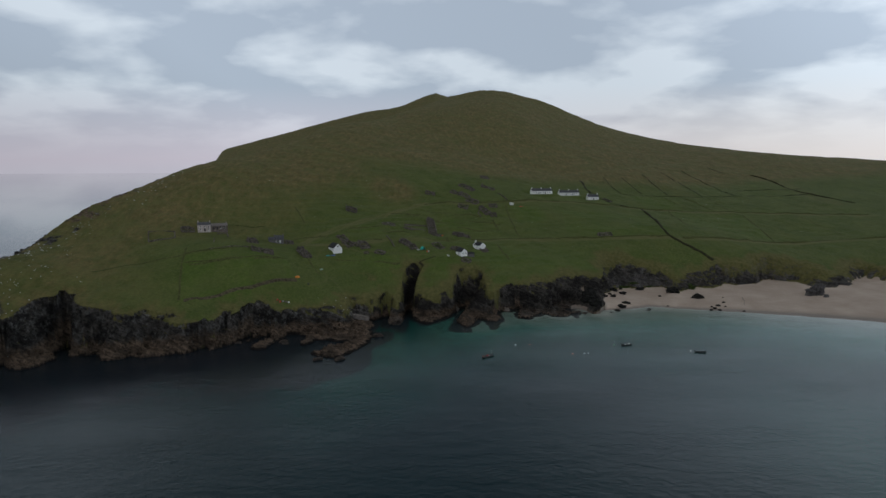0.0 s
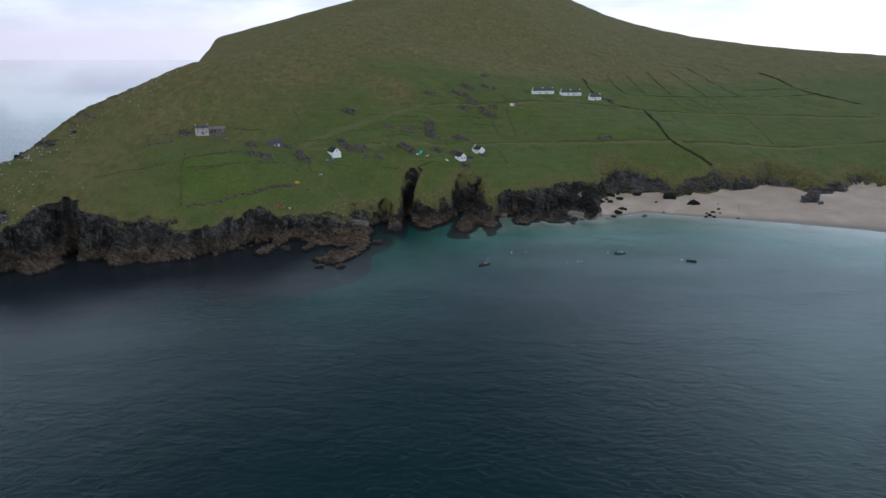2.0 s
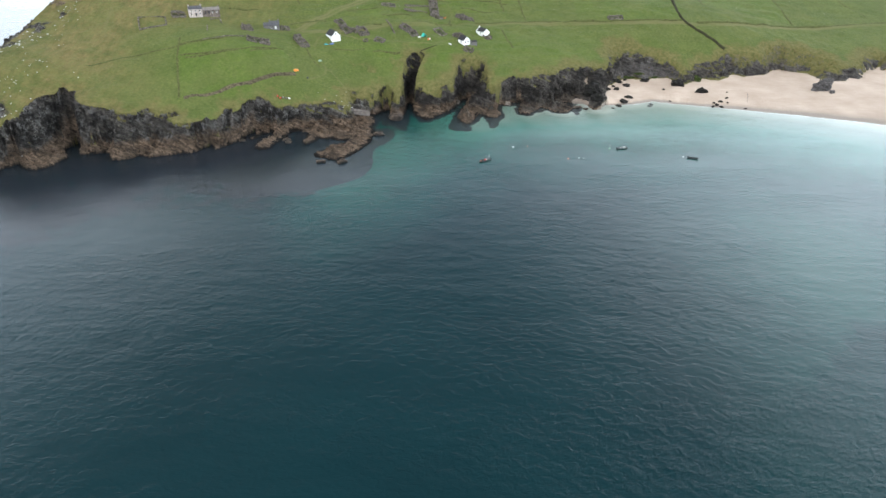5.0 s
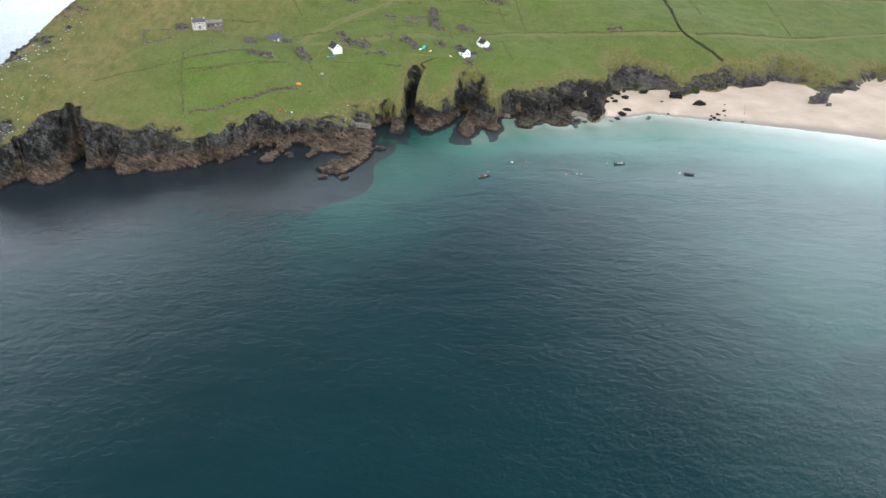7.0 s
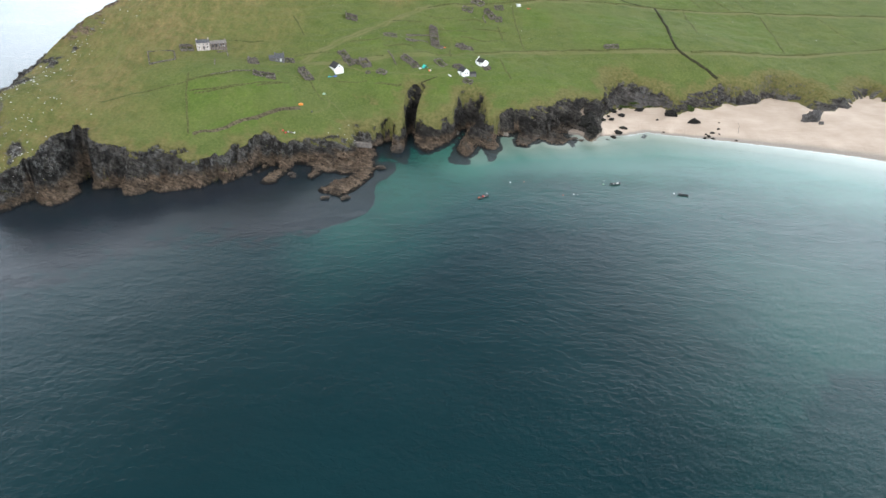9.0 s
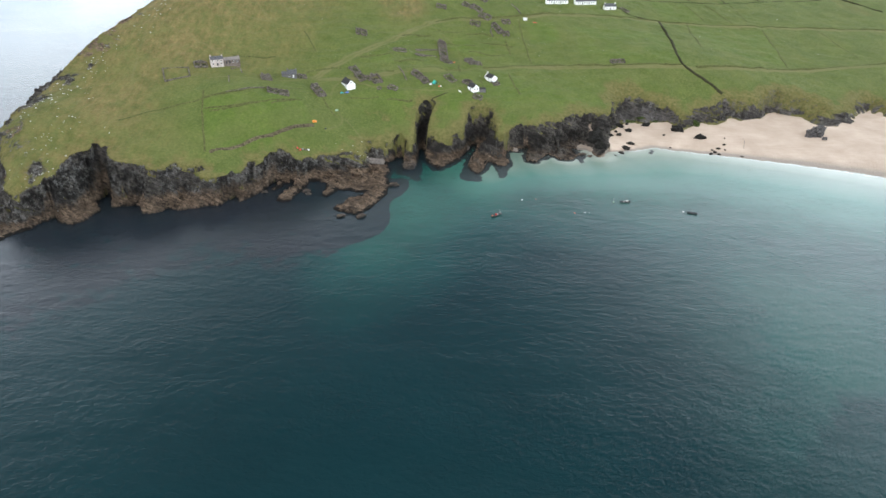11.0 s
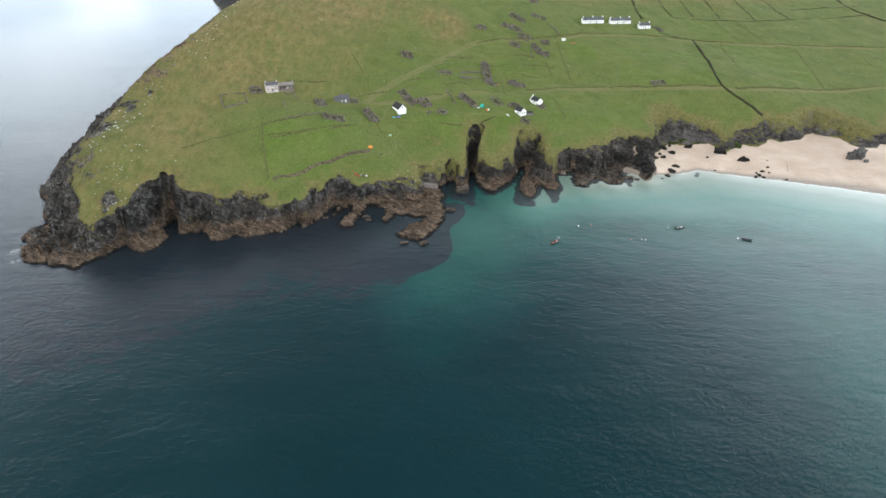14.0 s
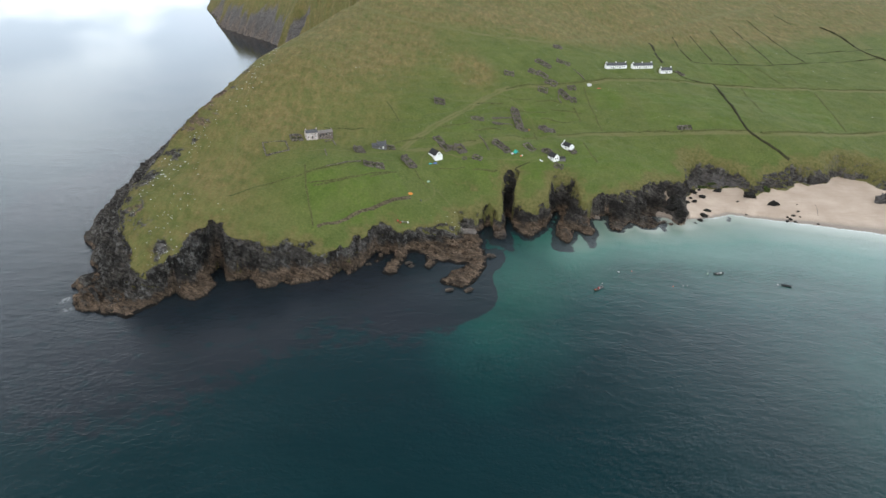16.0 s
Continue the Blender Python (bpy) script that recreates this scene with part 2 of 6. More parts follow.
    lichen = k.math("MULTIPLY", lichen, k.ramp(k.math("SUBTRACT", k.noise(0.035, 3, 0.5), k.math("MULTIPLY", k.attr("clean_rock"), 0.2)), (0.34, 0.0), (0.52, 1.0)))
    rocky = k.mix(k.math("MULTIPLY", lichen, k.math("SUBTRACT", 1.0, low)), rocky, (0.24, 0.235, 0.22))
    rocky = k.mix(pale_m, rocky, k.mix(k.ramp(strata, (0.34, 0.0), (0.66, 1.0)), (0.055, 0.050, 0.049), (0.200, 0.184, 0.176)))
    # blackens slots and caves: their shade put into the colour, over damp rock
    rocky = k.mix(k.math("MULTIPLY", k.attr("damp_shade"), 0.8), rocky, k.mix(k.ramp(strata, (0.36, 0.0), (0.66, 1.0)), (0.009, 0.0085, 0.008), (0.036, 0.033, 0.030)))
    moss = k.ramp(k.noise(0.20, 5, 0.7), (0.60, 0.0), (0.72, 0.6))
    rocky = k.mix(k.math("MULTIPLY", moss, k.math("SUBTRACT", 1.0, low)), rocky, (0.046, 0.048, 0.020))
    rocky = k.mix(k.ramp(wet_m, (0.86, 0.0), (0.97, 1.0)), rocky, (0.009, 0.008, 0.007))
    sandy = k.mix(k.ramp(k.noise(0.06, 4), (0.35, 0.0), (0.7, 1.0)), (0.36, 0.285, 0.225), (0.45, 0.365, 0.295))
    sandy = k.mix(k.ramp(k.noise(0.30, 5, 0.65, k.place((0.25, 1.5, 1), -14)), (0.5, 0.0), (0.8, 0.5)), sandy, (0.29, 0.225, 0.175))
    sandy = k.mix(k.ramp(wet_m, (0.0, 0.0), (0.8, 1.0)), sandy, (0.24, 0.205, 0.175))
    edge = k.math("ADD", rock_m, k.math("MULTIPLY", k.math("SUBTRACT", k.noise(0.45, 5, 0.7), 0.5), 0.9))
    colour = k.mix(k.ramp(edge, (0.40, 0.0), (0.60, 1.0)), grass, rocky)
    edge2 = k.math("ADD", sand_m, k.math("MULTIPLY", k.math("SUBTRACT", k.noise(0.4, 4, 0.6), 0.5), 0.3))
    colour = k.mix(k.ramp(edge2, (0.45, 0.0), (0.55, 1.0)), colour, sandy)
    n0 = k.bump(k.noise(0.16, 5, 0.65), 0.45, 1.6)
    n1 = k.bump(fine, 0.8, 0.6, n0)
    n2 = k.bump(k.math("MULTIPLY", strata, rock_m), 1.0, 3.0, n1)
    return k.done(colour, 0.92, n2, spec=0.15)


def sea_material():
    k = Nodes("sea_water")
    deep, kelp, foam, far = k.attr("deep"), k.attr("kelp"), k.attr("foam"), k.attr("far")
    body = k.ramp(deep, (0.0, (0.29, 0.32, 0.28)), (0.08, (0.124, 0.172, 0.140)), (0.22, (0.036, 0.115, 0.091)),
                  (0.45, (0.0110, 0.060, 0.047)), (0.72, (0.0035, 0.0365, 0.0350)), (1.0, (0.0032, 0.0190, 0.0225)))
    patch = k.math("ADD", kelp, k.math("MULTIPLY", k.math("SUBTRACT", k.noise(0.12, 6, 0.68), 0.5), 1.0))
    body = k.mix(k.ramp(patch, (0.43, 0.0), (0.57, 0.90)), body, (0.0142, 0.0162, 0.0212))
    body = k.mix(k.math("MULTIPLY", k.ramp(k.noise(0.016, 5, 0.6), (0.40, 0.0), (0.66, 0.45)), k.ramp(deep, (0.2, 0.0), (0.5, 1.0))), body, (0.0020, 0.0120, 0.0150))
    white = k.math("MULTIPLY", k.ramp(k.noise(0.35, 6, 0.75), (0.40, 0.0), (0.56, 1.0)), foam)
    body = k.mix(white, body, (0.55, 0.57, 0.57))
    calm = k.math("SUBTRACT", 1.0, k.math("MULTIPLY", far, 0.985))
    # waves run with the wind, steeper crests in broken lines
    gust = k.ramp(k.noise(0.014, 4, 0.6, k.place((0.5, 1.6, 1), 30)), (0.36, 0.35), (0.62, 1.25))
    swell = k.math("MULTIPLY", k.noise(0.11, 3, 0.5, k.place((0.8, 1.25, 1), 24)), calm)
    chop = k.math("MULTIPLY", k.math("MULTIPLY", k.noise(0.40, 5, 0.62, k.place((0.9, 1.15, 1), 38), 0.6), calm), gust)
    ripple = k.math("MULTIPLY", k.noise(1.3, 4, 0.6, k.place((0.7, 1.5, 1), 8)), calm)
    n = k.bump(swell, 0.32, 0.7)
    n = k.bump(chop, 0.75, 0.28, n)
    n = k.bump(ripple, 0.42, 0.12, n)
    gloss = k.math("SUBTRACT", 0.14, k.math("MULTIPLY", far, 0.115))
    mat = k.done(body, gloss, n, spec=k.math("ADD", 0.25, k.math("MULTIPLY", far, 0.10)))
    k.bsdf.inputs["IOR"].default_value = 1.33
    return mat


# ---- the lie of the land ----
def hash2(ix, iy, seed):
    h = (ix * 374761393 + iy * 668265263 + seed * 974634777) & 0xFFFFFFFF
    h = ((h ^ (h >> 13)) * 1274126177) & 0xFFFFFFFF
    return ((h ^ (h >> 16)) & 0xFFFF) / 65535.0


def value_noise(x, y, seed=0):
    fx, fy = np.floor(x), np.floor(y)
    ix, iy = fx.astype(np.int64), fy.astype(np.int64)
    u, v = x - fx, y - fy
    u, v = u * u * (3 - 2 * u), v * v * (3 - 2 * v)
    a, b = hash2(ix, iy, seed), hash2(ix + 1, iy, seed)
    c, d = hash2(ix, iy + 1, seed), hash2(ix + 1, iy + 1, seed)
    return (a * (1 - u) + b * u) * (1 - v) + (c * (1 - u) + d * u) * v - 0.5


def rough(x, y, size, octaves=4, seed=0, keep=0.5):
    """Fractal relief, about -0.5 to 0.5, whose largest lumps are that many metres."""
    total, gain, f = 0.0 * x, 1.0, 1.0 / size
    for o in range(octaves):
        total = total + gain * value_noise(x * f + 17.3 * o, y * f - 9.1 * o, seed + o)
        gain, f = gain * keep, f * 2.03
    return total


def smooth(a, b, x):
    u = np.clip((x - a) / (b - a), 0, 1)
    return u * u * (3 - 2 * u)


# heights of the turf, by stations to the east (columns) and north (rows)
GRADE_X = np.array([-420, -260, -190, -120, -50, 20, 100, 180, 300, 480, 760], float)
GRADE_Y = np.array([310, 360, 410, 460, 530, 640, 800, 1050, 1350], float)
GRADE = np.array([
    [20, 23, 26, 10, 4, 2, 1, 1, 1, 1, 1],
    [32.5, 47.7, 33, 18, 3, 5, 3, 2, 2, 2, 2],
    [38.2, 49.9, 47, 42, 15, 9, 5, 6, 7, 5, 5],
    [54, 72.2, 62, 46, 36, 29, 17, 5, 4, 10, 10],
    [55.9, 73.9, 90.3, 72, 55, 42, 37, 37, 20, 19, 18],
    [60.2, 68.9, 102.6, 100, 90, 77, 63, 50, 43, 36, 32],
    [64, 85, 119, 136, 121, 109, 93, 84, 70, 60, 54],
    [60, 92, 119.1, 150, 168, 174, 166, 138, 113, 101, 86],
    [72, 100, 124, 160, 195, 219, 229, 213, 165, 121, 80]], float)


def spline_rows(knots, table, q):
    """Smooth interpolation of the table's rows along the first axis at q."""
    q = np.clip(q, knots[0], knots[-1])
    k = np.clip(np.searchsorted(knots, q) - 1, 0, len(knots) - 2)
    h = knots[k + 1] - knots[k]
    u = (q - knots[k]) / h
    slope = np.gradient(table, knots, axis=0)
    return k, h, u, slope


def grade(x, y):
    """The height of the turf, without the coast."""
    k, h, u, sl = spline_rows(GRADE_Y, GRADE, y)
    b0, b1 = 2 * u**3 - 3 * u**2 + 1, -2 * u**3 + 3 * u**2
    t0, t1 = u**3 - 2 * u**2 + u, u**3 - u**2
    xs = np.clip(x, GRADE_X[0], GRADE_X[-1])
    kx = np.clip(np.searchsorted(GRADE_X, xs) - 1, 0, len(GRADE_X) - 2)
    hx = GRADE_X[kx + 1] - GRADE_X[kx]
    ux = (xs - GRADE_X[kx]) / hx
    slx = np.gradient(GRADE, GRADE_X, axis=1)
    cross = np.gradient(slx, GRADE_Y, axis=0)

    def column(tab, tabs, kk):
        return b0 * tab[k, kk] + b1 * tab[k + 1, kk] + h * (t0 * tabs[k, kk] + t1 * tabs[k + 1, kk])

    c0, c1 = 2 * ux**3 - 3 * ux**2 + 1, -2 * ux**3 + 3 * ux**2
    d0, d1 = ux**3 - 2 * ux**2 + ux, ux**3 - ux**2
    z = c0 * column(GRADE, sl, kx) + c1 * column(GRADE, sl, kx + 1)
    z = z + hx * (d0 * column(slx, cross, kx) + d1 * column(slx, cross, kx + 1))
    # behind the first summit the ground dips, and the main ridge of the island follows
    z = z * (1 - 0.45 * smooth(1400, 1750, y))
    ridge = 288 - 0.255 * np.abs(np.minimum(x + 20, 0)) - 0.30 * np.maximum(x + 20, 0) - 0.26 * np.abs(y - 1980)
    ridge = ridge - 4 - 11 * np.exp(-((x + 130) / 60) ** 2)
    z = np.where(y > 1150, np.maximum(z, ridge), z)
    return z


# the waterline, from the western cliffs round the headland to the beach, then the far shores
HEAD_COAST = [(-303.6, 440.3), (-304.7, 426.8), (-306.3, 415.9), (-302.1, 404.6), (-301.4, 393.7), (-298.7, 385.9), (-291.2, 380.2), (-283, 368.9), (-280.2, 355), (-272.7, 347.8), (-267.7, 338.6), (-271, 335.7), (-276.5, 333.6), (-276.4, 327.5), (-269.7, 319.2), (-270.6, 314.1), (-267.2, 306.3), (-259.5, 299.4), (-252.1, 299.5), (-244.3, 295.6), (-238.4, 295.8), (-231.9, 292.5), (-229, 298.2), (-225.8, 303.5), (-221.7, 307.2), (-220.5, 315.2), (-218.3, 317.7), (-216.4, 322.9), (-211.4, 316), (-206.5, 313.6), (-202.4, 312.4), (-196.9, 319.4), (-197.2, 332.5), (-202.4, 340.7), (-203.6, 352.2), (-200.9, 354.5), (-196.5, 346.5), (-192.2, 335.4), (-185.7, 335.5), (-179.7, 337.7), (-176.5, 335.7), (-172.2, 327.7), (-166.9, 325.8), (-162.8, 328.6)]
SHELF_COAST = [(-159.1, 334), (-153.7, 331.4), (-146, 333.6), (-140, 336.5), (-133.8, 338.7), (-129.7, 346.5), (-127.4, 351.7), (-123.3, 343.8), (-119.9, 346), (-115.3, 352.6), (-113.6, 361.7), (-113.3, 367.9), (-109.7, 374.4), (-106.7, 372.9), (-108.4, 361.8), (-106.2, 360.3), (-102.2, 370.6), (-97.8, 373.1), (-99.5, 362.8), (-101.8, 352.9), (-103.9, 346.4), (-98.7, 344.3), (-94.2, 346.6), (-91.9, 357.6), (-90.1, 367.7), (-89, 374.9), (-83.3, 374.2), (-78.2, 371.1), (-77.8, 357.9), (-75.9, 351.3), (-72.3, 356.6), (-70.7, 365), (-67.5, 362.7), (-63, 363.6), (-59.3, 358.4), (-53, 359.2), (-56.2, 353.9), (-61.3, 350.2), (-65, 343.6), (-68.6, 337.3), (-64.7, 333.3), (-59.8, 331.4), (-55, 329.5), (-49.7, 334.3)]
GULLY_COAST = [(-44.7, 344.1), (-40.3, 358.8), (-39.1, 368.8), (-41.3, 382.6), (-41.9, 395.4), (-42.9, 407.1), (-38.7, 414.7), (-33.9, 417.7), (-33.7, 408.2), (-30.5, 398.3), (-27.3, 396.6), (-25, 407.5), (-23.7, 418.9), (-23.6, 430.7), (-22.6, 438), (-20.6, 426.8), (-18.5, 411.4), (-14.1, 402.3), (-10.2, 396.1), (-4.3, 405.3), (3.1, 415.7), (8.4, 429.5), (11.1, 439.8), (14.8, 443), (15.8, 433.7), (11, 419.7), (7.9, 405.5), (10.2, 395.7), (13.1, 390.6), (16.6, 391.5), (19.3, 401.3), (21.5, 412.3), (24, 411.5), (27.7, 404.2), (33.2, 403.4), (36.1, 410.8), (34.5, 420.3), (34.6, 429.1), (39.1, 432.3), (42.9, 431.4), (45.4, 437.5), (50.6, 437.7), (47.2, 423.5)]
COVE_COAST = [(48.5, 413), (52.3, 411.2), (57.9, 418.9), (63.5, 425.9), (66.7, 423), (69.8, 418.3), (75.1, 416.5), (82.5, 423.4), (82.3, 431.3), (81.6, 437.4), (84, 437.5), (92, 435.7), (94.5, 427), (97.5, 422.5), (100.5, 424.5), (104.5, 434)]
COAST = HEAD_COAST + SHELF_COAST + GULLY_COAST + COVE_COAST
SHORE = [(119, 435), (138, 442), (176, 430), (232, 411), (275, 391), (340, 365), (430, 352), (540, 390), (660, 470), (820, 640), (1020, 950), (1300, 1500), (1400, 2200), (900, 2700), (-200, 2750), (-640, 2500), (-700, 2000), (-640, 1700), (-560, 1520), (-552, 1480), (-500, 1366), (-432, 1274), (-372, 1203), (-300, 1080), (-225, 960), (-196, 840), (-200, 740), (-226, 650), (-262, 540), (-297.7, 455)]
# the brink of the turf above the cliffs
HEAD_BRINK = [(-253, 412), (-255, 386), (-252.1, 357.5), (-252.3, 348.4), (-248.6, 340.5), (-243.1, 333.6), (-239, 327), (-236.9, 323.8), (-238.6, 319.2), (-234.6, 315.8), (-229.9, 312.4), (-213, 322.2), (-212.4, 326.6), (-211, 332.5), (-208.7, 339.2), (-205.7, 343.8), (-196.5, 352.6), (-192.7, 343.6), (-184.9, 338.2), (-180.6, 339.6), (-176.8, 341), (-171.6, 341.7), (-168.5, 338), (-163.5, 340.6), (-160.5, 346), (-157.7, 351.7), (-153.1, 351.1), (-147.9, 351.1), (-145.2, 352.6), (-142.4, 349.6), (-144.7, 344.2), (-139.8, 341.9), (-133.7, 344.1), (-123.3, 351.8), (-121.7, 357.5), (-121.7, 364.3), (-117.8, 365.7), (-116.4, 361.4), (-105.5, 378.7), (-102, 378.1), (-98.7, 376.2), (-95.7, 373.3), (-92.4, 375.8), (-88, 379.7)]
SHELF_BRINK = [(-82.8, 383.2), (-75.8, 386), (-70.1, 390.3), (-65, 392.6), (-60.2, 395.1), (-58.4, 401.2), (-59.8, 408.6), (-55.7, 410), (-50, 409.4), (-44.3, 410), (-38.6, 418.7), (-35.8, 422.7), (-30.1, 413), (-27.5, 418), (-27, 426), (-26.6, 433), (-26.2, 441), (-24.5, 448), (-21, 453), (-17, 453.6), (-13.2, 451.3), (-14.6, 445), (-16.6, 438), (-18.3, 430), (-18.6, 424), (-11.1, 420.2), (-5.2, 422.2), (-0.7, 424), (5.2, 428), (6, 436), (8.3, 444), (11, 450), (16, 453), (21, 453), (27, 450.5), (28.3, 443), (28.8, 437), (29, 431), (33, 429), (39.6, 435.1), (44.3, 439.5), (50.5, 439.9), (56.5, 439.9), (59.4, 444.2)]
GULLY_BRINK = [(64.6, 448.1), (70.4, 448.1), (75.8, 452.4), (79.6, 454.6), (84, 462.4), (88.6, 462.2), (95.8, 465.5), (101.8, 465.7), (108.2, 468.8)]
BRINK = HEAD_BRINK + SHELF_BRINK + GULLY_BRINK
BRINK_EAST = [(112.8, 471.3), (114.5, 482.6), (115.7, 492.2), (118.4, 499.3), (124.1, 504), (131.2, 504), (140.1, 502.3), (148.3, 499.5), (155, 496.3), (160, 492), (164, 487.7), (168.2, 484), (173.1, 481.4), (178.1, 487.4), (182.6, 490.5), (190.4, 491.3), (197.3, 494.6), (201.5, 499.2), (207.2, 501.8), (218.9, 502.5), (231, 503), (240, 514), (252, 521), (266, 518), (280, 515.5), (287, 508), (288.5, 499.5), (295, 499.5), (304, 508), (317, 521), (327, 527), (336, 519), (352, 490), (440, 430), (540, 450), (640, 520), (790, 680), (990, 980), (1260, 1520), (1350, 2180), (880, 2640), (-190, 2690), (-590, 2450), (-640, 2000), (-590, 1700), (-500, 1540), (-475, 1440), (-440, 1370), (-395, 1310), (-325, 1220), (-260, 1100), (-190, 970), (-146, 850), (-145, 760), (-158, 707), (-172, 678), (-190, 628), (-206, 579), (-220, 546), (-227, 509), (-238, 460)]
# where the sand ends at the foot of the banks behind the beach
FOOT = [(80.9, 436.5), (92, 460.6), (98.8, 465.3), (98, 449.7), (94.1, 429.6), (94.8, 421.7), (100.2, 422.8), (105.1, 431.9), (108.5, 447.8), (112.6, 462.3), (121.5, 474.1), (132.5, 487.8), (135.3, 480.5), (142.7, 479.5), (150, 484), (160, 484), (161.6, 475.2), (160.5, 461.2), (168.4, 468.3), (180, 482), (185, 483.5), (188.5, 479.5), (194.5, 478.4), (204.5, 488), (208, 494.5), (212, 495.5), (216, 490), (225, 494), (235.5, 496), (242, 507), (250, 512), (258, 505), (267, 501), (267, 485), (273, 478.5), (284, 478.5), (292, 489), (297, 484.5), (304, 497), (314, 508), (326, 516), (334, 506), (350, 478), (430, 425), (900, 700), (900, 1600), (60, 1600), (60, 470)]


def outline_distance(x, y, ring):
    """Distance to a closed outline, above zero inside it."""
    p = np.array(ring, float)
    q = np.roll(p, -1, axis=0)
    best, inside = np.full(x.shape, 1e18), np.zeros(x.shape, bool)
    for (ax, ay), (bx, by) in zip(p, q):
        dx, dy = bx - ax, by - ay
        t = np.clip(((x - ax) * dx + (y - ay) * dy) / (dx * dx + dy * dy), 0, 1)
        best = np.minimum(best, (x - ax - t * dx) ** 2 + (y - ay - t * dy) ** 2)
        if ay != by:
            inside ^= ((ay > y) != (by > y)) & (x < dx * (y - ay) / dy + ax)
    return np.where(inside, 1, -1) * np.sqrt(best)


def sandy_shore(x):
    return smooth(88, 104, x)


def patch_of(x, y, cx, cy, rx, ry):
    return np.exp(-(((x - cx) / rx) ** 2 + ((y - cy) / ry) ** 2))


PADS = [(94, 644, 13, 6), (122.5, 657.5, 13, 6), (146, 657.5, 8, 6)]
GREEN_FIELDS = [[(100, 533), (180, 533), (190, 585), (188, 612), (104, 598)], [(196, 652), (236, 658), (230, 702), (194, 700)], [(210, 575), (277, 563), (285, 640), (216, 643)],
                [(-4, 535), (30, 530), (34, 552), (0, 556)], [(-60, 488), (-44, 492), (-50, 508), (-64, 502)]]
BRIGHT_FIELD = [(-156, 401), (-144, 361), (-116, 373), (-88, 404), (-100, 424)]
PALE_FIELD = [(60, 594), (86, 600), (90, 566), (62, 560)]


def shore_wobble(x, y):
    """How far the shore strays from its outline, less where the gullies are narrow."""
    narrow = smooth(-78, -62, x) * smooth(45, 34, x) * smooth(388, 402, y)
    return 2.0 * (1 - 0.5 * narrow) * rough(x, y, 7, 4, 5, 0.62)


# rocks that stand up from the shelf: place, half widths and height
STACKS = [(13, 401, 5, 9, 6.5), (28, 413, 7, 6, 6.5), (19, 421, 6, 5, 6), (-31, 404, 4, 5, 4), (-76, 358, 3, 4, 3), (-100, 351, 4, 6, 4), (-60, 340, 8, 7, 2.5), (-46, 352, 4, 8, 3),
          (-204, 322, 6, 6, 6), (76, 422, 7, 4, 4), (52, 418, 4, 6, 4), (98.5, 431, 3, 6, 3), (-62, 372, 12, 7, 3)]


def steps(height, rise, sharp=0.45):
    """What turns an even slope into ledges of one rise."""
    q = height / rise
    f = q - np.floor(q)
    return rise * (smooth(sharp, 0.97, f) - f)


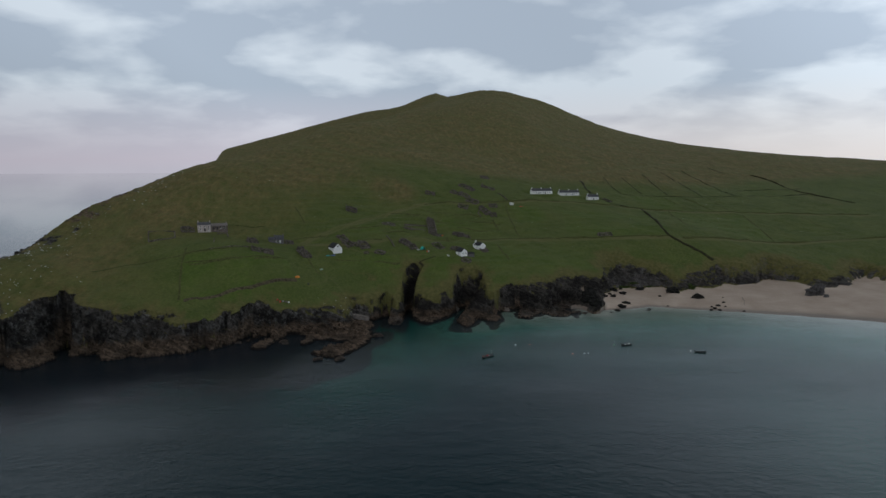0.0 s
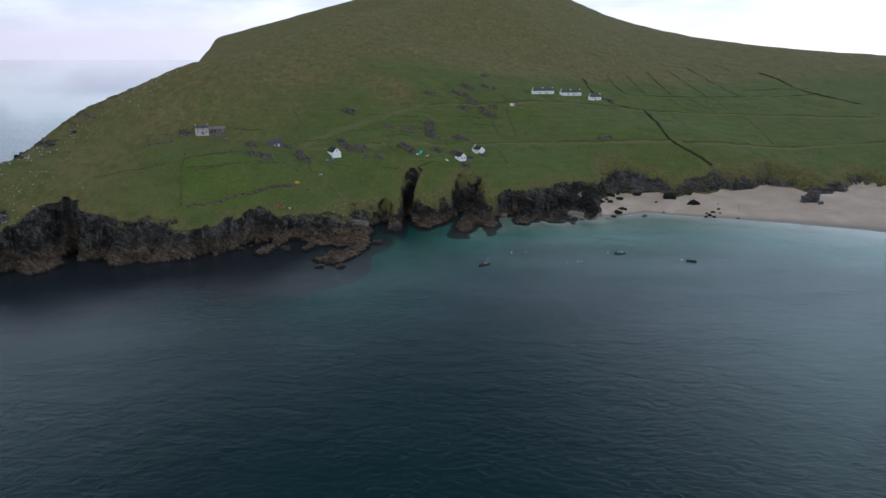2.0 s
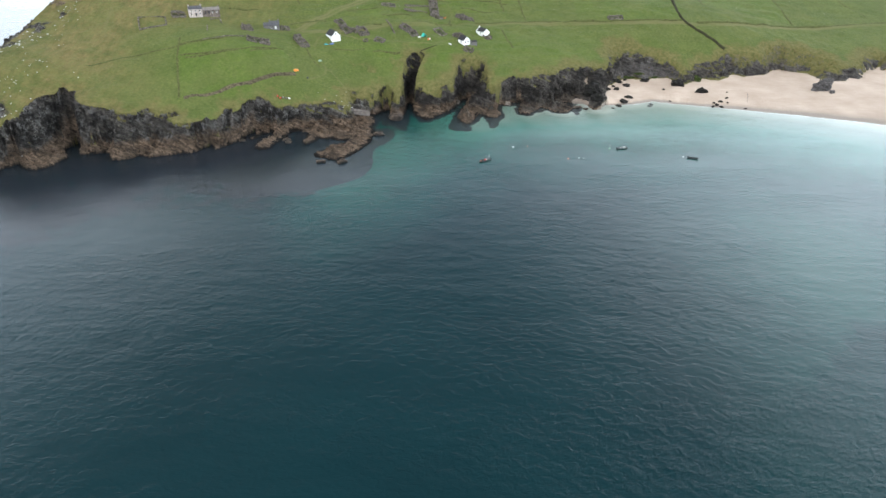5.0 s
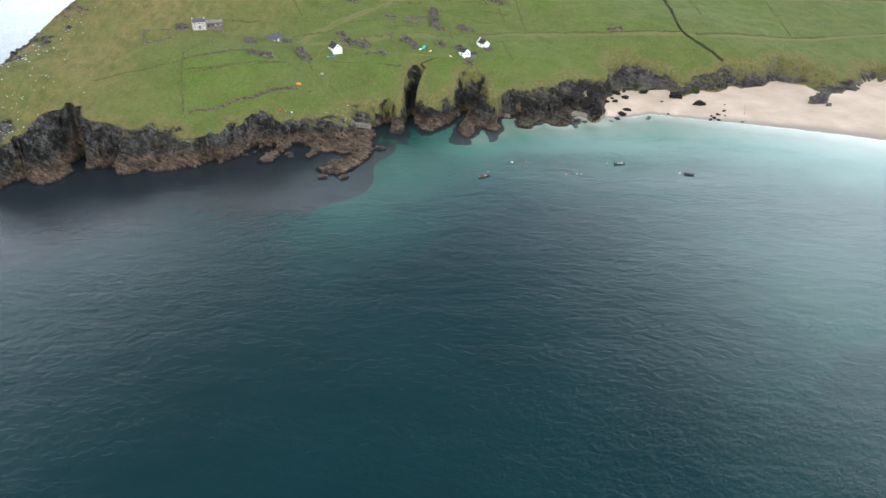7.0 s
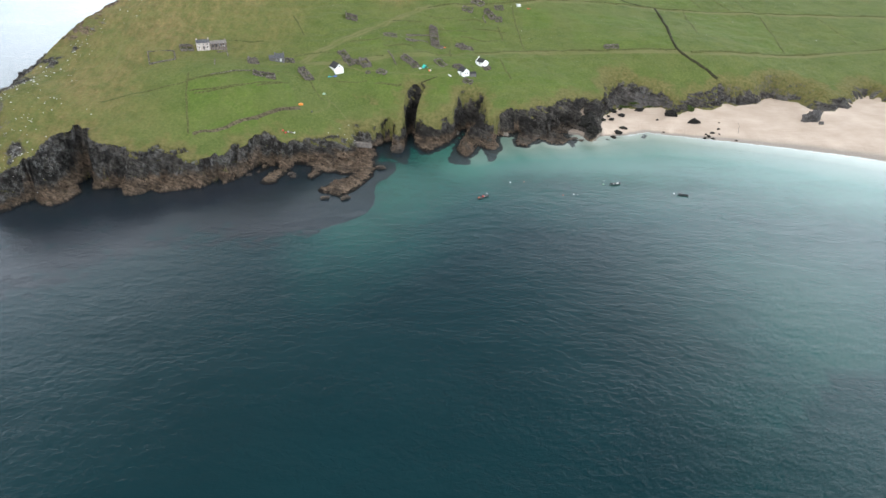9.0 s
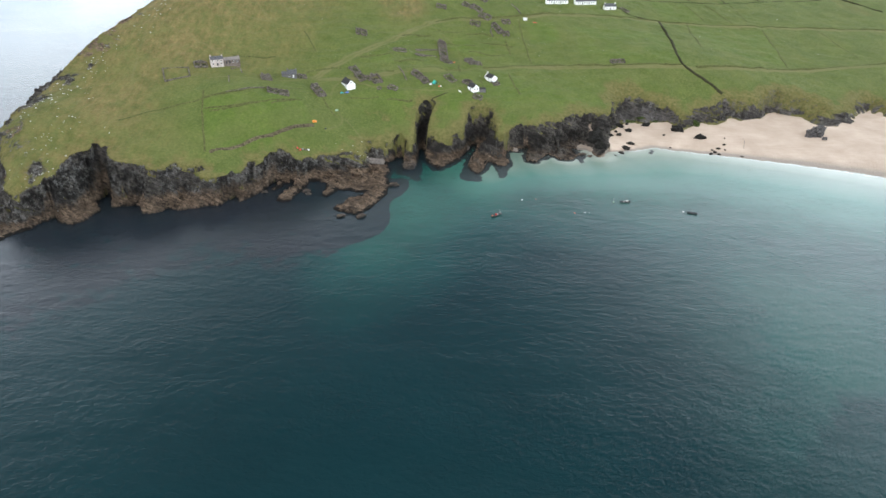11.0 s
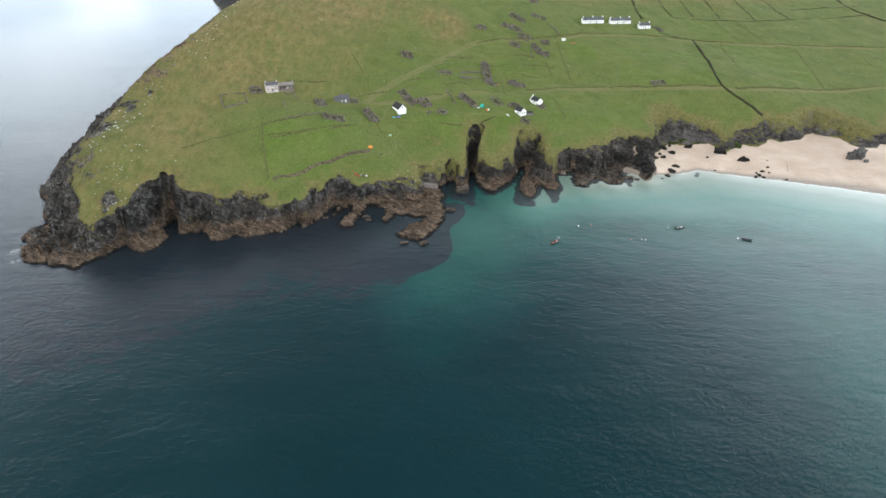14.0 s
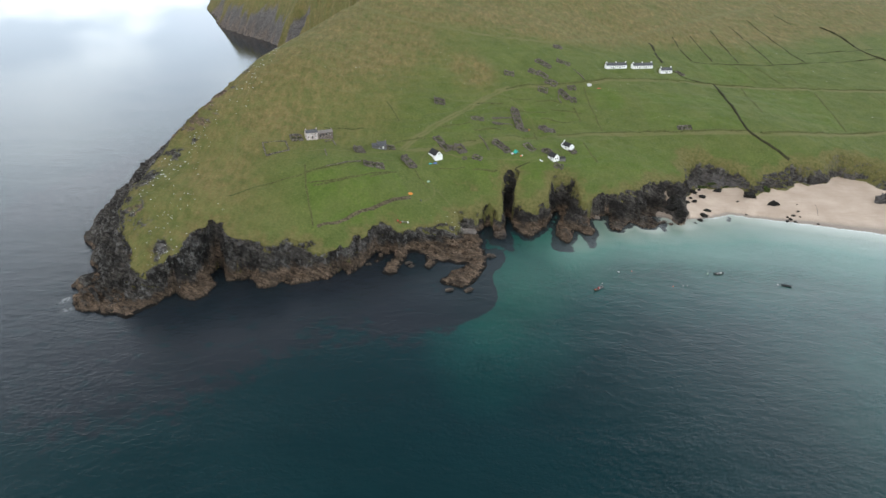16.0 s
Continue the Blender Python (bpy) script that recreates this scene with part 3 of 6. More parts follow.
def land(x, y):
    """Height and masks (rock, sand, dry, wet, lush) of the ground at x, y."""
    wobble = shore_wobble(x, y)
    dw = outline_distance(x, y, COAST + SHORE) + wobble
    db = outline_distance(x, y, BRINK + BRINK_EAST) + wobble
    turf = grade(x, y) + 1.8 * rough(x, y, 40, 4, 11) * smooth(0, 20, db) + 0.8 * rough(x, y, 8, 3, 12)
    for px, py, rx, ry in PADS:
        level = grade(np.array([float(px)]), np.array([float(py)]))[0]
        pad = smooth(1.7, 1.0, np.hypot((x - px) / rx, (y - py - 0.17 * (x - px)) / ry))
        turf = turf * (1 - pad) + level * pad
    village = patch_of(x, y, -20, 510, 120, 90)
    turf = turf + village * (1.5 * rough(x, y, 16, 4, 14) + 0.5 * steps(turf + 3 * rough(x, y, 22, 3, 15), 3.4))
    turf = turf - 1.0 * (1 - smooth(-2, 9, db)) * (1 - smooth(700, 900, y)) * np.clip(turf / 12, 0, 1)
    # the turf bends down to the brink along the headland
    bend = 0.10 * smooth(-60, -80, x) * (1 - smooth(380, 430, y)) + 0.30 * patch_of(x, y, -228, 312, 18, 14)
    turf = turf * (1 - bend * (1 - smooth(-3, 20, db)))
    sandy = sandy_shore(x) * (1 - smooth(700, 900, y))
    u = np.clip(np.maximum(dw, 0) / (np.maximum(dw, 0) + np.maximum(-db, 0) + 1e-6), 0, 1)
    tame = smooth(400, 450, y) * smooth(-120, -180, x)
    crag = (1 - 0.8 * tame) * rough(x * 0.85 + y * 0.5, y * 0.85 - x * 0.5, 14, 5, 31, 0.55)
    crag = np.where(y > 850, rough(x, y, 70, 4, 33, 0.55), crag)
    ledge = (1 - 0.8 * tame) * rough(x, y, 5, 4, 37, 0.6)
    # tilted slabs: a saw of beds that strike across the shore
    bed = (0.52 * x + 0.85 * y + 9 * rough(x, y, 30, 3, 61)) / 6.5
    slab = (bed - np.floor(bed)) ** 1.5 - 0.4
    fine_bed = (0.40 * x + 0.92 * y + 6 * rough(x, y, 18, 3, 62)) / 2.7
    slab = slab + 0.4 * (fine_bed - np.floor(fine_bed) - 0.5)
    cleft = smooth(0.86, 0.99, 1 - np.abs(2.4 * rough(x * 0.9 + 0.5 * y, y * 0.6 - 0.3 * x, 15, 3, 71))) * (1 - tame)
    # rock: a shelf that steps out of the water, a steep face, then a grassy lip
    body = np.sin(np.pi * np.clip(u, 0.0, 1))
    w = np.clip(u + (0.34 * crag + 0.10 * ledge - 0.22 * cleft) * body, 0, 1)
    shelf_top = np.minimum(3.2 + 3.2 * smooth(-105, -125, x) * smooth(-206, -192, x) + 5 * np.maximum(rough(x, y, 26, 3, 81), -0.4), 0.5 * np.maximum(turf, 1))
    for cx, cy, rx, ry, h in STACKS:
        shelf_top = shelf_top + 0.9 * h * patch_of(x, y, cx, cy, rx, ry)
    face = np.clip(0.44 + 0.14 * smooth(-105, -125, x) + 0.40 * rough(x, y, 24, 2, 83), 0.24, 0.70)
    lip = 0.96
    soft_top = smooth(-64, -52, x)
    brow = (0.92 - 0.20 * soft_top) * turf + 0.08 * shelf_top
    lip = lip - 0.24 * soft_top
    cliff = shelf_top * (0.30 + 0.70 * smooth(0.0, 1.0, w / face)) + (brow - shelf_top) * (0.55 * smooth(face, lip, w) + 0.45 * np.clip((w - face) / (lip - face), 0, 1)) + (turf - brow) * np.clip((w - lip) / (1 - lip), 0, 1)
    on_shelf = 1 - smooth(face, lip, w)
    cliff = cliff + (1.6 + 2.0 * on_shelf) * slab * body + (1.5 + 1.6 * on_shelf) * ledge * body - 2.2 * cleft * on_shelf * body
    # the western side is a broken slope, not a wall
    western = smooth(-212, -236, x) * smooth(318, 342, y)
    ramped = 0.5 * shelf_top + (turf - 0.5 * shelf_top) * np.clip(u ** 0.85 + 0.22 * crag * body, 0, 1) + 2.2 * ledge * body
    cliff = cliff * (1 - western) + ramped * western
    tilt = 0.24 * x + 0.10 * y + 3.0 * rough(x, y, 26, 3, 87)
    cliff = cliff + (1 - 0.6 * western) * (1.25 * steps(cliff + 1.5 * tilt, 5.0) + 0.6 * steps(cliff + 1.3 * tilt, 1.5)) * np.clip(1.6 * body, 0, 1)
    remote = smooth(800, 1000, y)
    slope_side = turf * np.clip(0.16 * smooth(0, 0.1, u) + 0.84 * u ** 0.8 + 0.5 * crag * body, 0, 1.05)
    cliff = cliff * (1 - remote) + slope_side * remote
    skirt = 0.25 + 0.25 * np.clip(dw, 0, 4) + 1.2 * np.maximum(ledge + slab, 0)
    cliff = np.minimum(np.maximum(cliff, skirt) * smooth(-0.4, 0.8, dw), turf + 0.4)
    # sand: a low slope to the foot of the banks of earth and rock
    df = outline_distance(x, y, FOOT) + 0.8 * wobble
    v = np.clip(np.maximum(df, 0) / (np.maximum(df, 0) + np.maximum(-db, 0) + 1e-6), 0, 1)
    out = np.maximum(dw, 0) / (np.maximum(dw, 0) + np.maximum(-df, 0) + 1e-6)
    strand = 5.2 * np.clip(out, 0, 1) ** 0.85 + 0.12 * rough(x, y, 12, 3, 41)
    wv = np.clip(v + (0.5 * crag - 0.15 * cleft) * np.sin(np.pi * v), 0, 1)
    bluff = 1 - smooth(188, 225, x)
    bank = strand + (np.maximum(turf, strand) - strand) * (bluff * (0.66 * smooth(0.02, 0.42, wv) + 0.34 * wv) + (1 - bluff) * (0.4 * smooth(0.0, 0.3, wv) + 0.6 * wv))
    bank = bank + (1.6 * slab + 1.5 * ledge + 0.6 * steps(bank + tilt, 3.2)) * np.sin(np.pi * v)
    coast = cliff * (1 - sandy) + np.where(df > 0, bank, strand) * sandy
    z = np.where(db > 0, turf, np.minimum(coast, np.maximum(turf, strand * sandy) + 0.3))
    sea_bed = -np.minimum(-dw, 200) * (0.9 * (1 - sandy) + 0.09 * sandy) - 0.3
    z = np.where(dw > 0, z, sea_bed)
    on_bank = smooth(-0.8, 0.8, df)
    rock = np.where(db > 0, 0.0, 1.0 - smooth(0.88, 1.04, u + 0.6 * ledge))
    rock = np.where((db <= 0) & (sandy > 0.5), on_bank * (1 - smooth(0.5, 0.9, wv)), rock)
    sand = np.where(db > 0, 0.0, sandy * (1 - on_bank))
    sand = np.where(dw > 0, sand, sandy)
    rock = rock * (1 - remote * smooth(0.22, 0.50, u + 1.1 * crag))
    # stones show through the thin turf of the western rim
    rim = smooth(26, 4, db) * smooth(-205, -235, x) * (1 - smooth(520, 600, y))
    rock = np.where(db > 0, np.clip(rim * (0.35 + 1.5 * rough(x, y, 11, 4, 91, 0.65)), 0, 1), rock)
    cove = patch_of(x, y, 90, 437, 7, 9) + patch_of(x, y, 11, 435, 5, 4) + patch_of(x, y, 42, 432, 3, 5)
    sand = np.where((db <= 0) & (z < 1.2 + 0.8 * cove), np.maximum(sand, smooth(0.45, 0.6, cove)), sand)
    shelf_high = (2.6 + 2.6 * smooth(-105, -125, x)) * smooth(-45, -70, x) * (1 - smooth(400, 440, y)) - 7.5 * smooth(-210, -228, x)
    wet = (1 - smooth(1.5 + 0.3 * shelf_high, 6.5 + shelf_high + 5 * ledge + 3 * crag, z)) * (1 - sandy)
    wet = np.where(z < 0.8, 1.0 * (1 - sandy), wet * 0.84)
    wet = wet * (1 - 0.55 * smooth(26, 46, x) * (z > 0.8))
    wet = np.where(sandy > 0.5, 1 - smooth(0.2, 1.3, z), wet)
    wet = wet * (1 - 0.7 * smooth(850, 950, y) * (z > 1.5))
    upland = smooth(55, 125, turf + 26 * rough(x, y, 120, 3, 51))
    west = smooth(-142, -190, x + 30 * rough(x, y, 50, 3, 53))
    east_fields = smooth(150, 260, x) * (1 - smooth(700, 830, y))
    dry = 0.10 + 0.50 * upland * (1 - 0.6 * east_fields) + 0.50 * west + 0.30 * smooth(-60, -125, x) * smooth(400, 470, y)
    dry = dry + 0.55 * (1 - smooth(-2, 9, db + 8 * ledge)) + 1.3 * patch_of(x, y, -117, 612, 40, 34) + 1.2 * patch_of(x, y, -42, 588, 20, 26) + 0.3 * patch_of(x, y, -205, 395, 22, 30) + 0.3 * patch_of(x, y, -165, 520, 40, 60)
    strip = np.floor((x + 0.03 * y - 190) / 33.0)
    strips = smooth(160, 190, x) * smooth(700, 708, y) * (1 - smooth(800, 840, y))
    dry = dry + strips * 1.1 * (hash2(strip.astype(np.int64), np.zeros(x.shape, np.int64), 3) - 0.45)
    dry = dry + 0.5 * smooth(950, 1100, y)
    dry = dry + 0.95 * smooth(650, 730, y - 0.42 * np.maximum(x - 50, 0))
    lush = smooth(-1, 2, outline_distance(x, y, BRIGHT_FIELD)) * 0.50 + 0.40 * smooth(-1, 2, outline_distance(x, y, PALE_FIELD))
    for ring in GREEN_FIELDS:
        lush = lush + 0.28 * smooth(-1, 1.5, outline_distance(x, y, ring))
    lush = lush + 0.5 * patch_of(x, y, -20, 448, 40, 16) + 0.35 * patch_of(x, y, 60, 475, 60, 30)
    fringe = (1 - smooth(-2, 7 + 4 * smooth(-70, -50, x), db + 9 * rough(x, y, 9, 4, 93))) * (1 - smooth(560, 640, y)) * (0.8 + 0.2 * smooth(-120, -60, x))
    fringe = np.maximum(fringe, 0.55 * smooth(200, 222, x) * (db < 4) * (1 - smooth(560, 640, y)))
    fringe = fringe + 0.7 * (patch_of(x, y, -54, 433, 9, 5) + patch_of(x, y, -44, 428, 7, 5) + patch_of(x, y, -62, 404, 10, 6) + patch_of(x, y, -92, 384, 14, 6)) * smooth(-0.1, 0.35, rough(x, y, 5, 4, 92))
    pale = np.clip(patch_of(x, y, 140, 484, 24, 10) * 0.9, 0, 1) * (db < 2) * smooth(15, 9, z + 5 * rough(x, y, 10, 3, 84))
    return z, rock, sand, np.clip(dry, 0, 1.2), wet, np.clip(lush * (1 - 0.8 * dry), 0, 1), np.clip(fringe, 0, 1), np.maximum(np.maximum(pale, 0.5 * smooth(950, 1050, y)), 0.2 * smooth(198, 210, x) * (1 - smooth(560, 640, y))), smooth(0.66 - 0.2 * smooth(436, 446, y), 0.94 - 0.16 * smooth(436, 446, y), u + 0.25 * crag)


# tracks worn into the turf: their line and width
ROADS = [
    ([(-157, 698), (-125, 669), (-97, 661), (-63, 661), (-18, 664), (27, 675), (52, 692), (105, 735), (162, 775), (214, 824), (303, 907), (373, 980)], 3.6),
    ([(-97, 459), (-86, 478), (-66, 503), (-43, 536), (-24, 565), (2, 582), (31, 590), (60, 601), (86, 616), (153, 638), (193, 646), (255, 648), (310, 649), (420, 662)], 3.8),
    ([(-93, 458), (-60, 468), (-40, 483), (-18, 490), (21, 510), (55, 521), (117, 527), (176, 528), (190, 526), (245, 543), (310, 565), (420, 590)], 3.2)]
PATHS = [
    ([(-70, 476), (-76, 464), (-82, 453), (-84, 441), (-80, 427), (-73, 420), (-73, 412), (-82, 402)], 1.4),
    ([(-97, 459), (-107, 452), (-122, 440), (-143, 436), (-160, 430)], 1.3),
    ([(-212, 470), (-210, 454), (-208, 437), (-205, 419), (-201, 408)], 2.2),
    ([(-236, 385), (-240, 419), (-237, 442), (-233, 455), (-229, 478)], 1.8),
    ([(-214, 517), (-190, 510), (-169, 510), (-156, 508), (-140, 511), (-127, 512), (-110, 511), (-101, 505)], 1.4),
    ([(-72, 420), (-66, 414), (-60, 409)], 1.2),
    ([(-84, 441), (-96, 434), (-112, 430)], 1.2),
    ([(-76, 464), (-58, 458), (-36, 462), (-14, 460), (6, 470)], 1.4),
    ([(-24, 565), (-10, 556), (2, 540), (6, 520), (4, 500)], 1.2),
    ([(-97, 459), (-120, 463), (-150, 458), (-175, 470), (-205, 480)], 1.1),
    ([(-130, 504), (-150, 530), (-178, 552), (-200, 590)], 1.1)]
TRACKS = ROADS + PATHS


def track_wear(x, y):
    """Worn ground: two wheel lines on the wide tracks, one line on the paths."""
    sx, sy = x + 1.1 * rough(x, y, 14, 3, 121), y + 1.1 * rough(x, y, 14, 3, 122)
    out = np.zeros(x.shape)
    for points, width in TRACKS:
        p = np.array(points, float)
        for _ in range(2):
            if len(p) > 2:
                q = [p[0]]
                for a, b in zip(p[:-1], p[1:]):
                    q += [0.75 * a + 0.25 * b, 0.25 * a + 0.75 * b]
                p = np.array(q + [p[-1]])
        (x0, y0), (x1, y1) = p.min(0) - 8, p.max(0) + 8
        near = (x > x0) & (x < x1) & (y > y0) & (y < y1)
        qx, qy = sx[near], sy[near]
        d = np.full(qx.shape, 1e9)
        for (ax, ay), (bx, by) in zip(p[:-1], p[1:]):
            dx, dy = bx - ax, by - ay
            t = np.clip(((qx - ax) * dx + (qy - ay) * dy) / (dx * dx + dy * dy), 0, 1)
            d = np.minimum(d, np.hypot(qx - ax - t * dx, qy - ay - t * dy))
        if width > 2.5:
            wear = np.exp(-((d - 0.33 * width) / 0.75) ** 2) + 0.35 * np.exp(-(d / width) ** 2)
        else:
            wear = 0.75 * np.exp(-(d / (0.5 * width)) ** 2)
        out[near] = np.maximum(out[near], wear)
    return out * (0.75 + 0.9 * rough(x, y, 18, 3, 123))


def ground_height(x, y):
    """The ground's height at one place."""
    return float(land(np.array([float(x)]), np.array([float(y)]))[0][0])


def stations(*spans):
    """Grid lines: (from, to, step) spans end to end, the steps easing from span to span."""
    out = []
    for a, b, step in spans:
        out.append(np.linspace(a, b, max(2, int(round((b - a) / step)) + 1))[:-1])
    return np.concatenate(out + [[spans[-1][1]]])


def vertex_mask(me, name, values):
    a = me.attributes.new(name, "FLOAT", "POINT")
    a.data.foreach_set("value", np.ascontiguousarray(values, dtype=np.float32))


def sheet(name, xs, ys, z, masks, keep, material, normals=None, smoothed=True):
    """A mesh of the grid's quads that are kept."""
    nx, ny = len(xs), len(ys)
    index = np.arange(nx * ny).reshape(ny, nx)
    quads = np.stack([index[:-1, :-1], index[:-1, 1:], index[1:, 1:], index[1:, :-1]], -1)[keep]
    used, quads = np.unique(quads, return_inverse=True)
    quads = quads.reshape(-1, 4)
    gx, gy = np.meshgrid(xs, ys)
    co = np.stack([gx.ravel()[used], gy.ravel()[used], z.ravel()[used]], -1)
    me = bpy.data.meshes.new(name)
    me.vertices.add(len(co)); me.loops.add(quads.size); me.polygons.add(len(quads))
    me.vertices.foreach_set("co", co.ravel().astype(np.float32))
    me.loops.foreach_set("vertex_index", quads.ravel().astype(np.int32))
    me.polygons.foreach_set("loop_start", np.arange(0, quads.size, 4, dtype=np.int32))
    me.update(calc_edges=True)
    me.polygons.foreach_set("use_smooth", np.full(len(quads), smoothed))
    for key, values in masks.items():
        vertex_mask(me, key, values.ravel()[used])
    if normals is not None:
        me.normals_split_custom_set_from_vertices(normals.reshape(-1, 3)[used].tolist())
    me.materials.append(material)
    return new(name, me)


def weather_cliff(me):
    """Breaks the steep faces up: long edges are cut, then beds, joints and lumps are worked into the rock along its normals."""
    bm = bmesh.new()
    bm.from_mesh(me)
    for longest in (1.9, 1.1):
        cut = [e for e in bm.edges if e.calc_length() > longest and e.verts[0].co.y < 525 and -1 < e.verts[0].co.z]
        bmesh.ops.subdivide_edges(bm, edges=cut, cuts=1, use_grid_fill=True)
    bm.normal_update()
    rim = {v for e in bm.edges if e.is_boundary for v in e.verts}
    moved = []
    for v in bm.verts:
        p = v.co
        if v in rim or p.z < 0.2 or p.y > 525:
            continue
        weight = 0.5 if any(e.other_vert(v) in rim for e in v.link_edges) else 1.0
        lump = noise.fractal(p * 0.13, 1.0, 2.0, 3)
        head = min(1.0, max(0.0, (-40 - p.x) / 20))
        bed = ((0.50 - 0.26 * head) * p.x + 0.30 * p.y + (0.80 + 0.15 * head) * p.z) / (1.9 + 0.6 * head) + (1.3 - 0.5 * head) * lump
        joint = abs(noise.noise((0.33 * p.x + 5, 0.33 * p.y, 0.07 * p.z)))
        d = (1.25 - 0.4 * head) * lump + (0.62 + 0.45 * head) * (bed - math.floor(bed) - 0.5) - (1.0 - 0.6 * head) * max(0.0, 1 - joint / 0.11) + 0.42 * noise.fractal(p * 0.75, 1.0, 2.0, 2)
        moved.append((v, v.normal * d * weight * min(1.0, p.z / 1.5)))
    for v, d in moved:
        v.co += d
    bm.to_mesh(me)
    bm.free()
    me.polygons.foreach_set("use_smooth", np.zeros(len(me.polygons), bool))


def build_island():
    xs = stations((-1150, -700, 50), (-700, -320, 18), (-320, -285, 1.2), (-285, 115, 0.5), (115, 220, 0.75), (220, 300, 1.4), (300, 420, 5), (420, 800, 14), (800, 1400, 50))
    ys = stations((285, 460, 0.5), (460, 525, 0.75), (525, 600, 0.95), (600, 690, 1.7), (690, 960, 7), (960, 1500, 14), (1500, 2750, 40))
    gx, gy = np.meshgrid(xs, ys)
    z, rock, sand, dry, wet, lush, fringe, pale, upper = land(gx, gy)
    dzdx, dzdy = np.gradient(z, xs, axis=1), np.gradient(z, ys, axis=0)
    nrm = np.stack([-dzdx, -dzdy, np.ones_like(z)], -1)
    nrm /= np.linalg.norm(nrm, axis=-1, keepdims=True)
    slope = np.hypot(dzdx, dzdy) + 0.35 * rough(gx, gy, 6, 3, 97, 0.6)
    rim = outline_distance(gx, gy, BRINK + BRINK_EAST)
    scree = patch_of(gx, gy, 136, 492, 24, 13) + 0.6 * patch_of(gx, gy, 172, 476, 14, 10)
    bare = smooth(0.92, 1.22, slope + 0.55 * np.clip(scree, 0, 1) * (rim < 1))
    low = smooth(6.5, 4.5, z + 2 * rough(gx, gy, 9, 3, 98)) * (rim < 0)
    beachy = sandy_shore(gx) * (1 - smooth(700, 900, gy))
    hard = np.where(beachy > 0.5, bare * (1 - 0.55 * smooth(198, 212, gx + 8 * rough(gx, gy, 12, 3, 95)) * smooth(7.0, 10.5, z + 5 * rough(gx, gy, 7, 3, 95))), np.maximum(bare, low)) * (1 - sand)
    hard = np.maximum(hard, 0.9 * smooth(-1.5, -5, rim + 3 * rough(gx, gy, 4, 3, 96)) * (beachy < 0.5))
    earthy = smooth(-64, -56, gx) * (0.25 + 0.75 * smooth(40, 32, gx)) * smooth(104, 90, gx) * np.where(rim < 0, upper, 1.0)
    earthy = earthy * (1 - np.clip(1.6 * patch_of(gx, gy, -20, 438, 7, 18), 0, 0.9)) * (1 - np.clip(1.4 * patch_of(gx, gy, 16, 438, 13, 11), 0, 0.5))
    hard = hard * (1 - earthy * np.clip(0.65 + 1.2 * rough(gx, gy, 5, 4, 94), 0, 1))
    black = smooth(82, 88, gx) * smooth(116, 108, gx) * (rim < -1) * (gy < 480) * (1 - sand)
    hard = np.maximum(hard, black)
    tongue = np.clip(1.6 * patch_of(gx, gy, 278, 482, 22, 9) + 1.4 * patch_of(gx, gy, 298, 490, 8, 8) + 1.2 * patch_of(gx, gy, 226, 496, 14, 6), 0, 1)
    hard = np.maximum(hard, tongue * np.clip(0.75 + 1.6 * rough(gx, gy, 6, 4, 89), 0, 1) * (rim < -1) * (1 - sand))
    brow = smooth(-11, -4, rim + 5 * rough(gx, gy, 9, 4, 90)) * smooth(112, 122, gx) * smooth(176, 166, gx)
    hard = hard * (1 - 0.85 * brow)
    growth = np.clip(0.6 + 1.6 * rough(gx, gy, 5, 4, 94), 0, 1) * (gy < 470)
    green = 0.9 * smooth(16, 22, z) * patch_of(gx, gy, -29, 447, 6, 14) + 0.8 * smooth(17, 22, z) * patch_of(gx, gy, 19, 446, 14, 10) + smooth(9, 13, z) * patch_of(gx, gy, -44, 414, 12, 9)
    sheer = smooth(1.7, 2.5, slope) * np.where(rim > -1.5, smooth(2.4, 3.4, slope), 1.0) * (rim < 9) * (1 - sand) * (gy < 520) * (1 - smooth(-66, -58, gx) * smooth(40, 34, gx) * smooth(-9, -5, rim)) * smooth(204, 196, gx)
    hard = hard * smooth(0.8, -2.2, rim + 2.5 * rough(gx, gy, 5, 3, 99))
    hard = np.maximum(hard, sheer) * (1 - np.clip(1.5 * green, 0, 1) * growth)
    hard = np.where(gy > 850, rock, hard)
    bare_dark = smooth(-50, -35, gx) * (1 - 0.3 * beachy)
    rock = np.where(rim < 6, np.maximum(hard, rock * (rim > 0)), rock)
    # damp black rock plus painted shade in the gully slot and cove caves
    damp_shade = patch_of(gx, gy, -21, 436, 8, 21) + smooth(17, 11, z) * patch_of(gx, gy, 15, 440, 11, 10) + smooth(12, 8, z) * patch_of(gx, gy, 46, 440, 7, 8) + smooth(20, 14, z) * patch_of(gx, gy, -37, 420, 6, 8)
    damp_shade = np.clip(1.8 * damp_shade, 0, 1) * smooth(3, 6, z)
    masks = {"damp_shade": damp_shade, "rock": rock, "sand": sand, "dry": dry, "wet": wet, "lush": lush, "fringe": fringe, "pale": pale, "clean_rock": bare_dark, "worn": np.clip(track_wear(gx, gy), 0, 1)}

    def cell(a):
        return (a[:-1, :-1] + a[1:, :-1] + a[:-1, 1:] + a[1:, 1:]) / 4

    top = np.maximum(np.maximum(z[:-1, :-1], z[1:, 1:]), np.maximum(z[1:, :-1], z[:-1, 1:]))
    dryland = top > -2.5
    is_sand = cell(sand) > 0.5
    is_rock = (cell(rock) > 0.5) & ~is_sand
    mat = island_material()
    ground = sheet("ground", xs, ys, z, masks, dryland & ~is_sand & ~is_rock, mat, nrm)
    tagged(ground, "green grazed turf over the island's hill slopes", "ground", kind="structure")
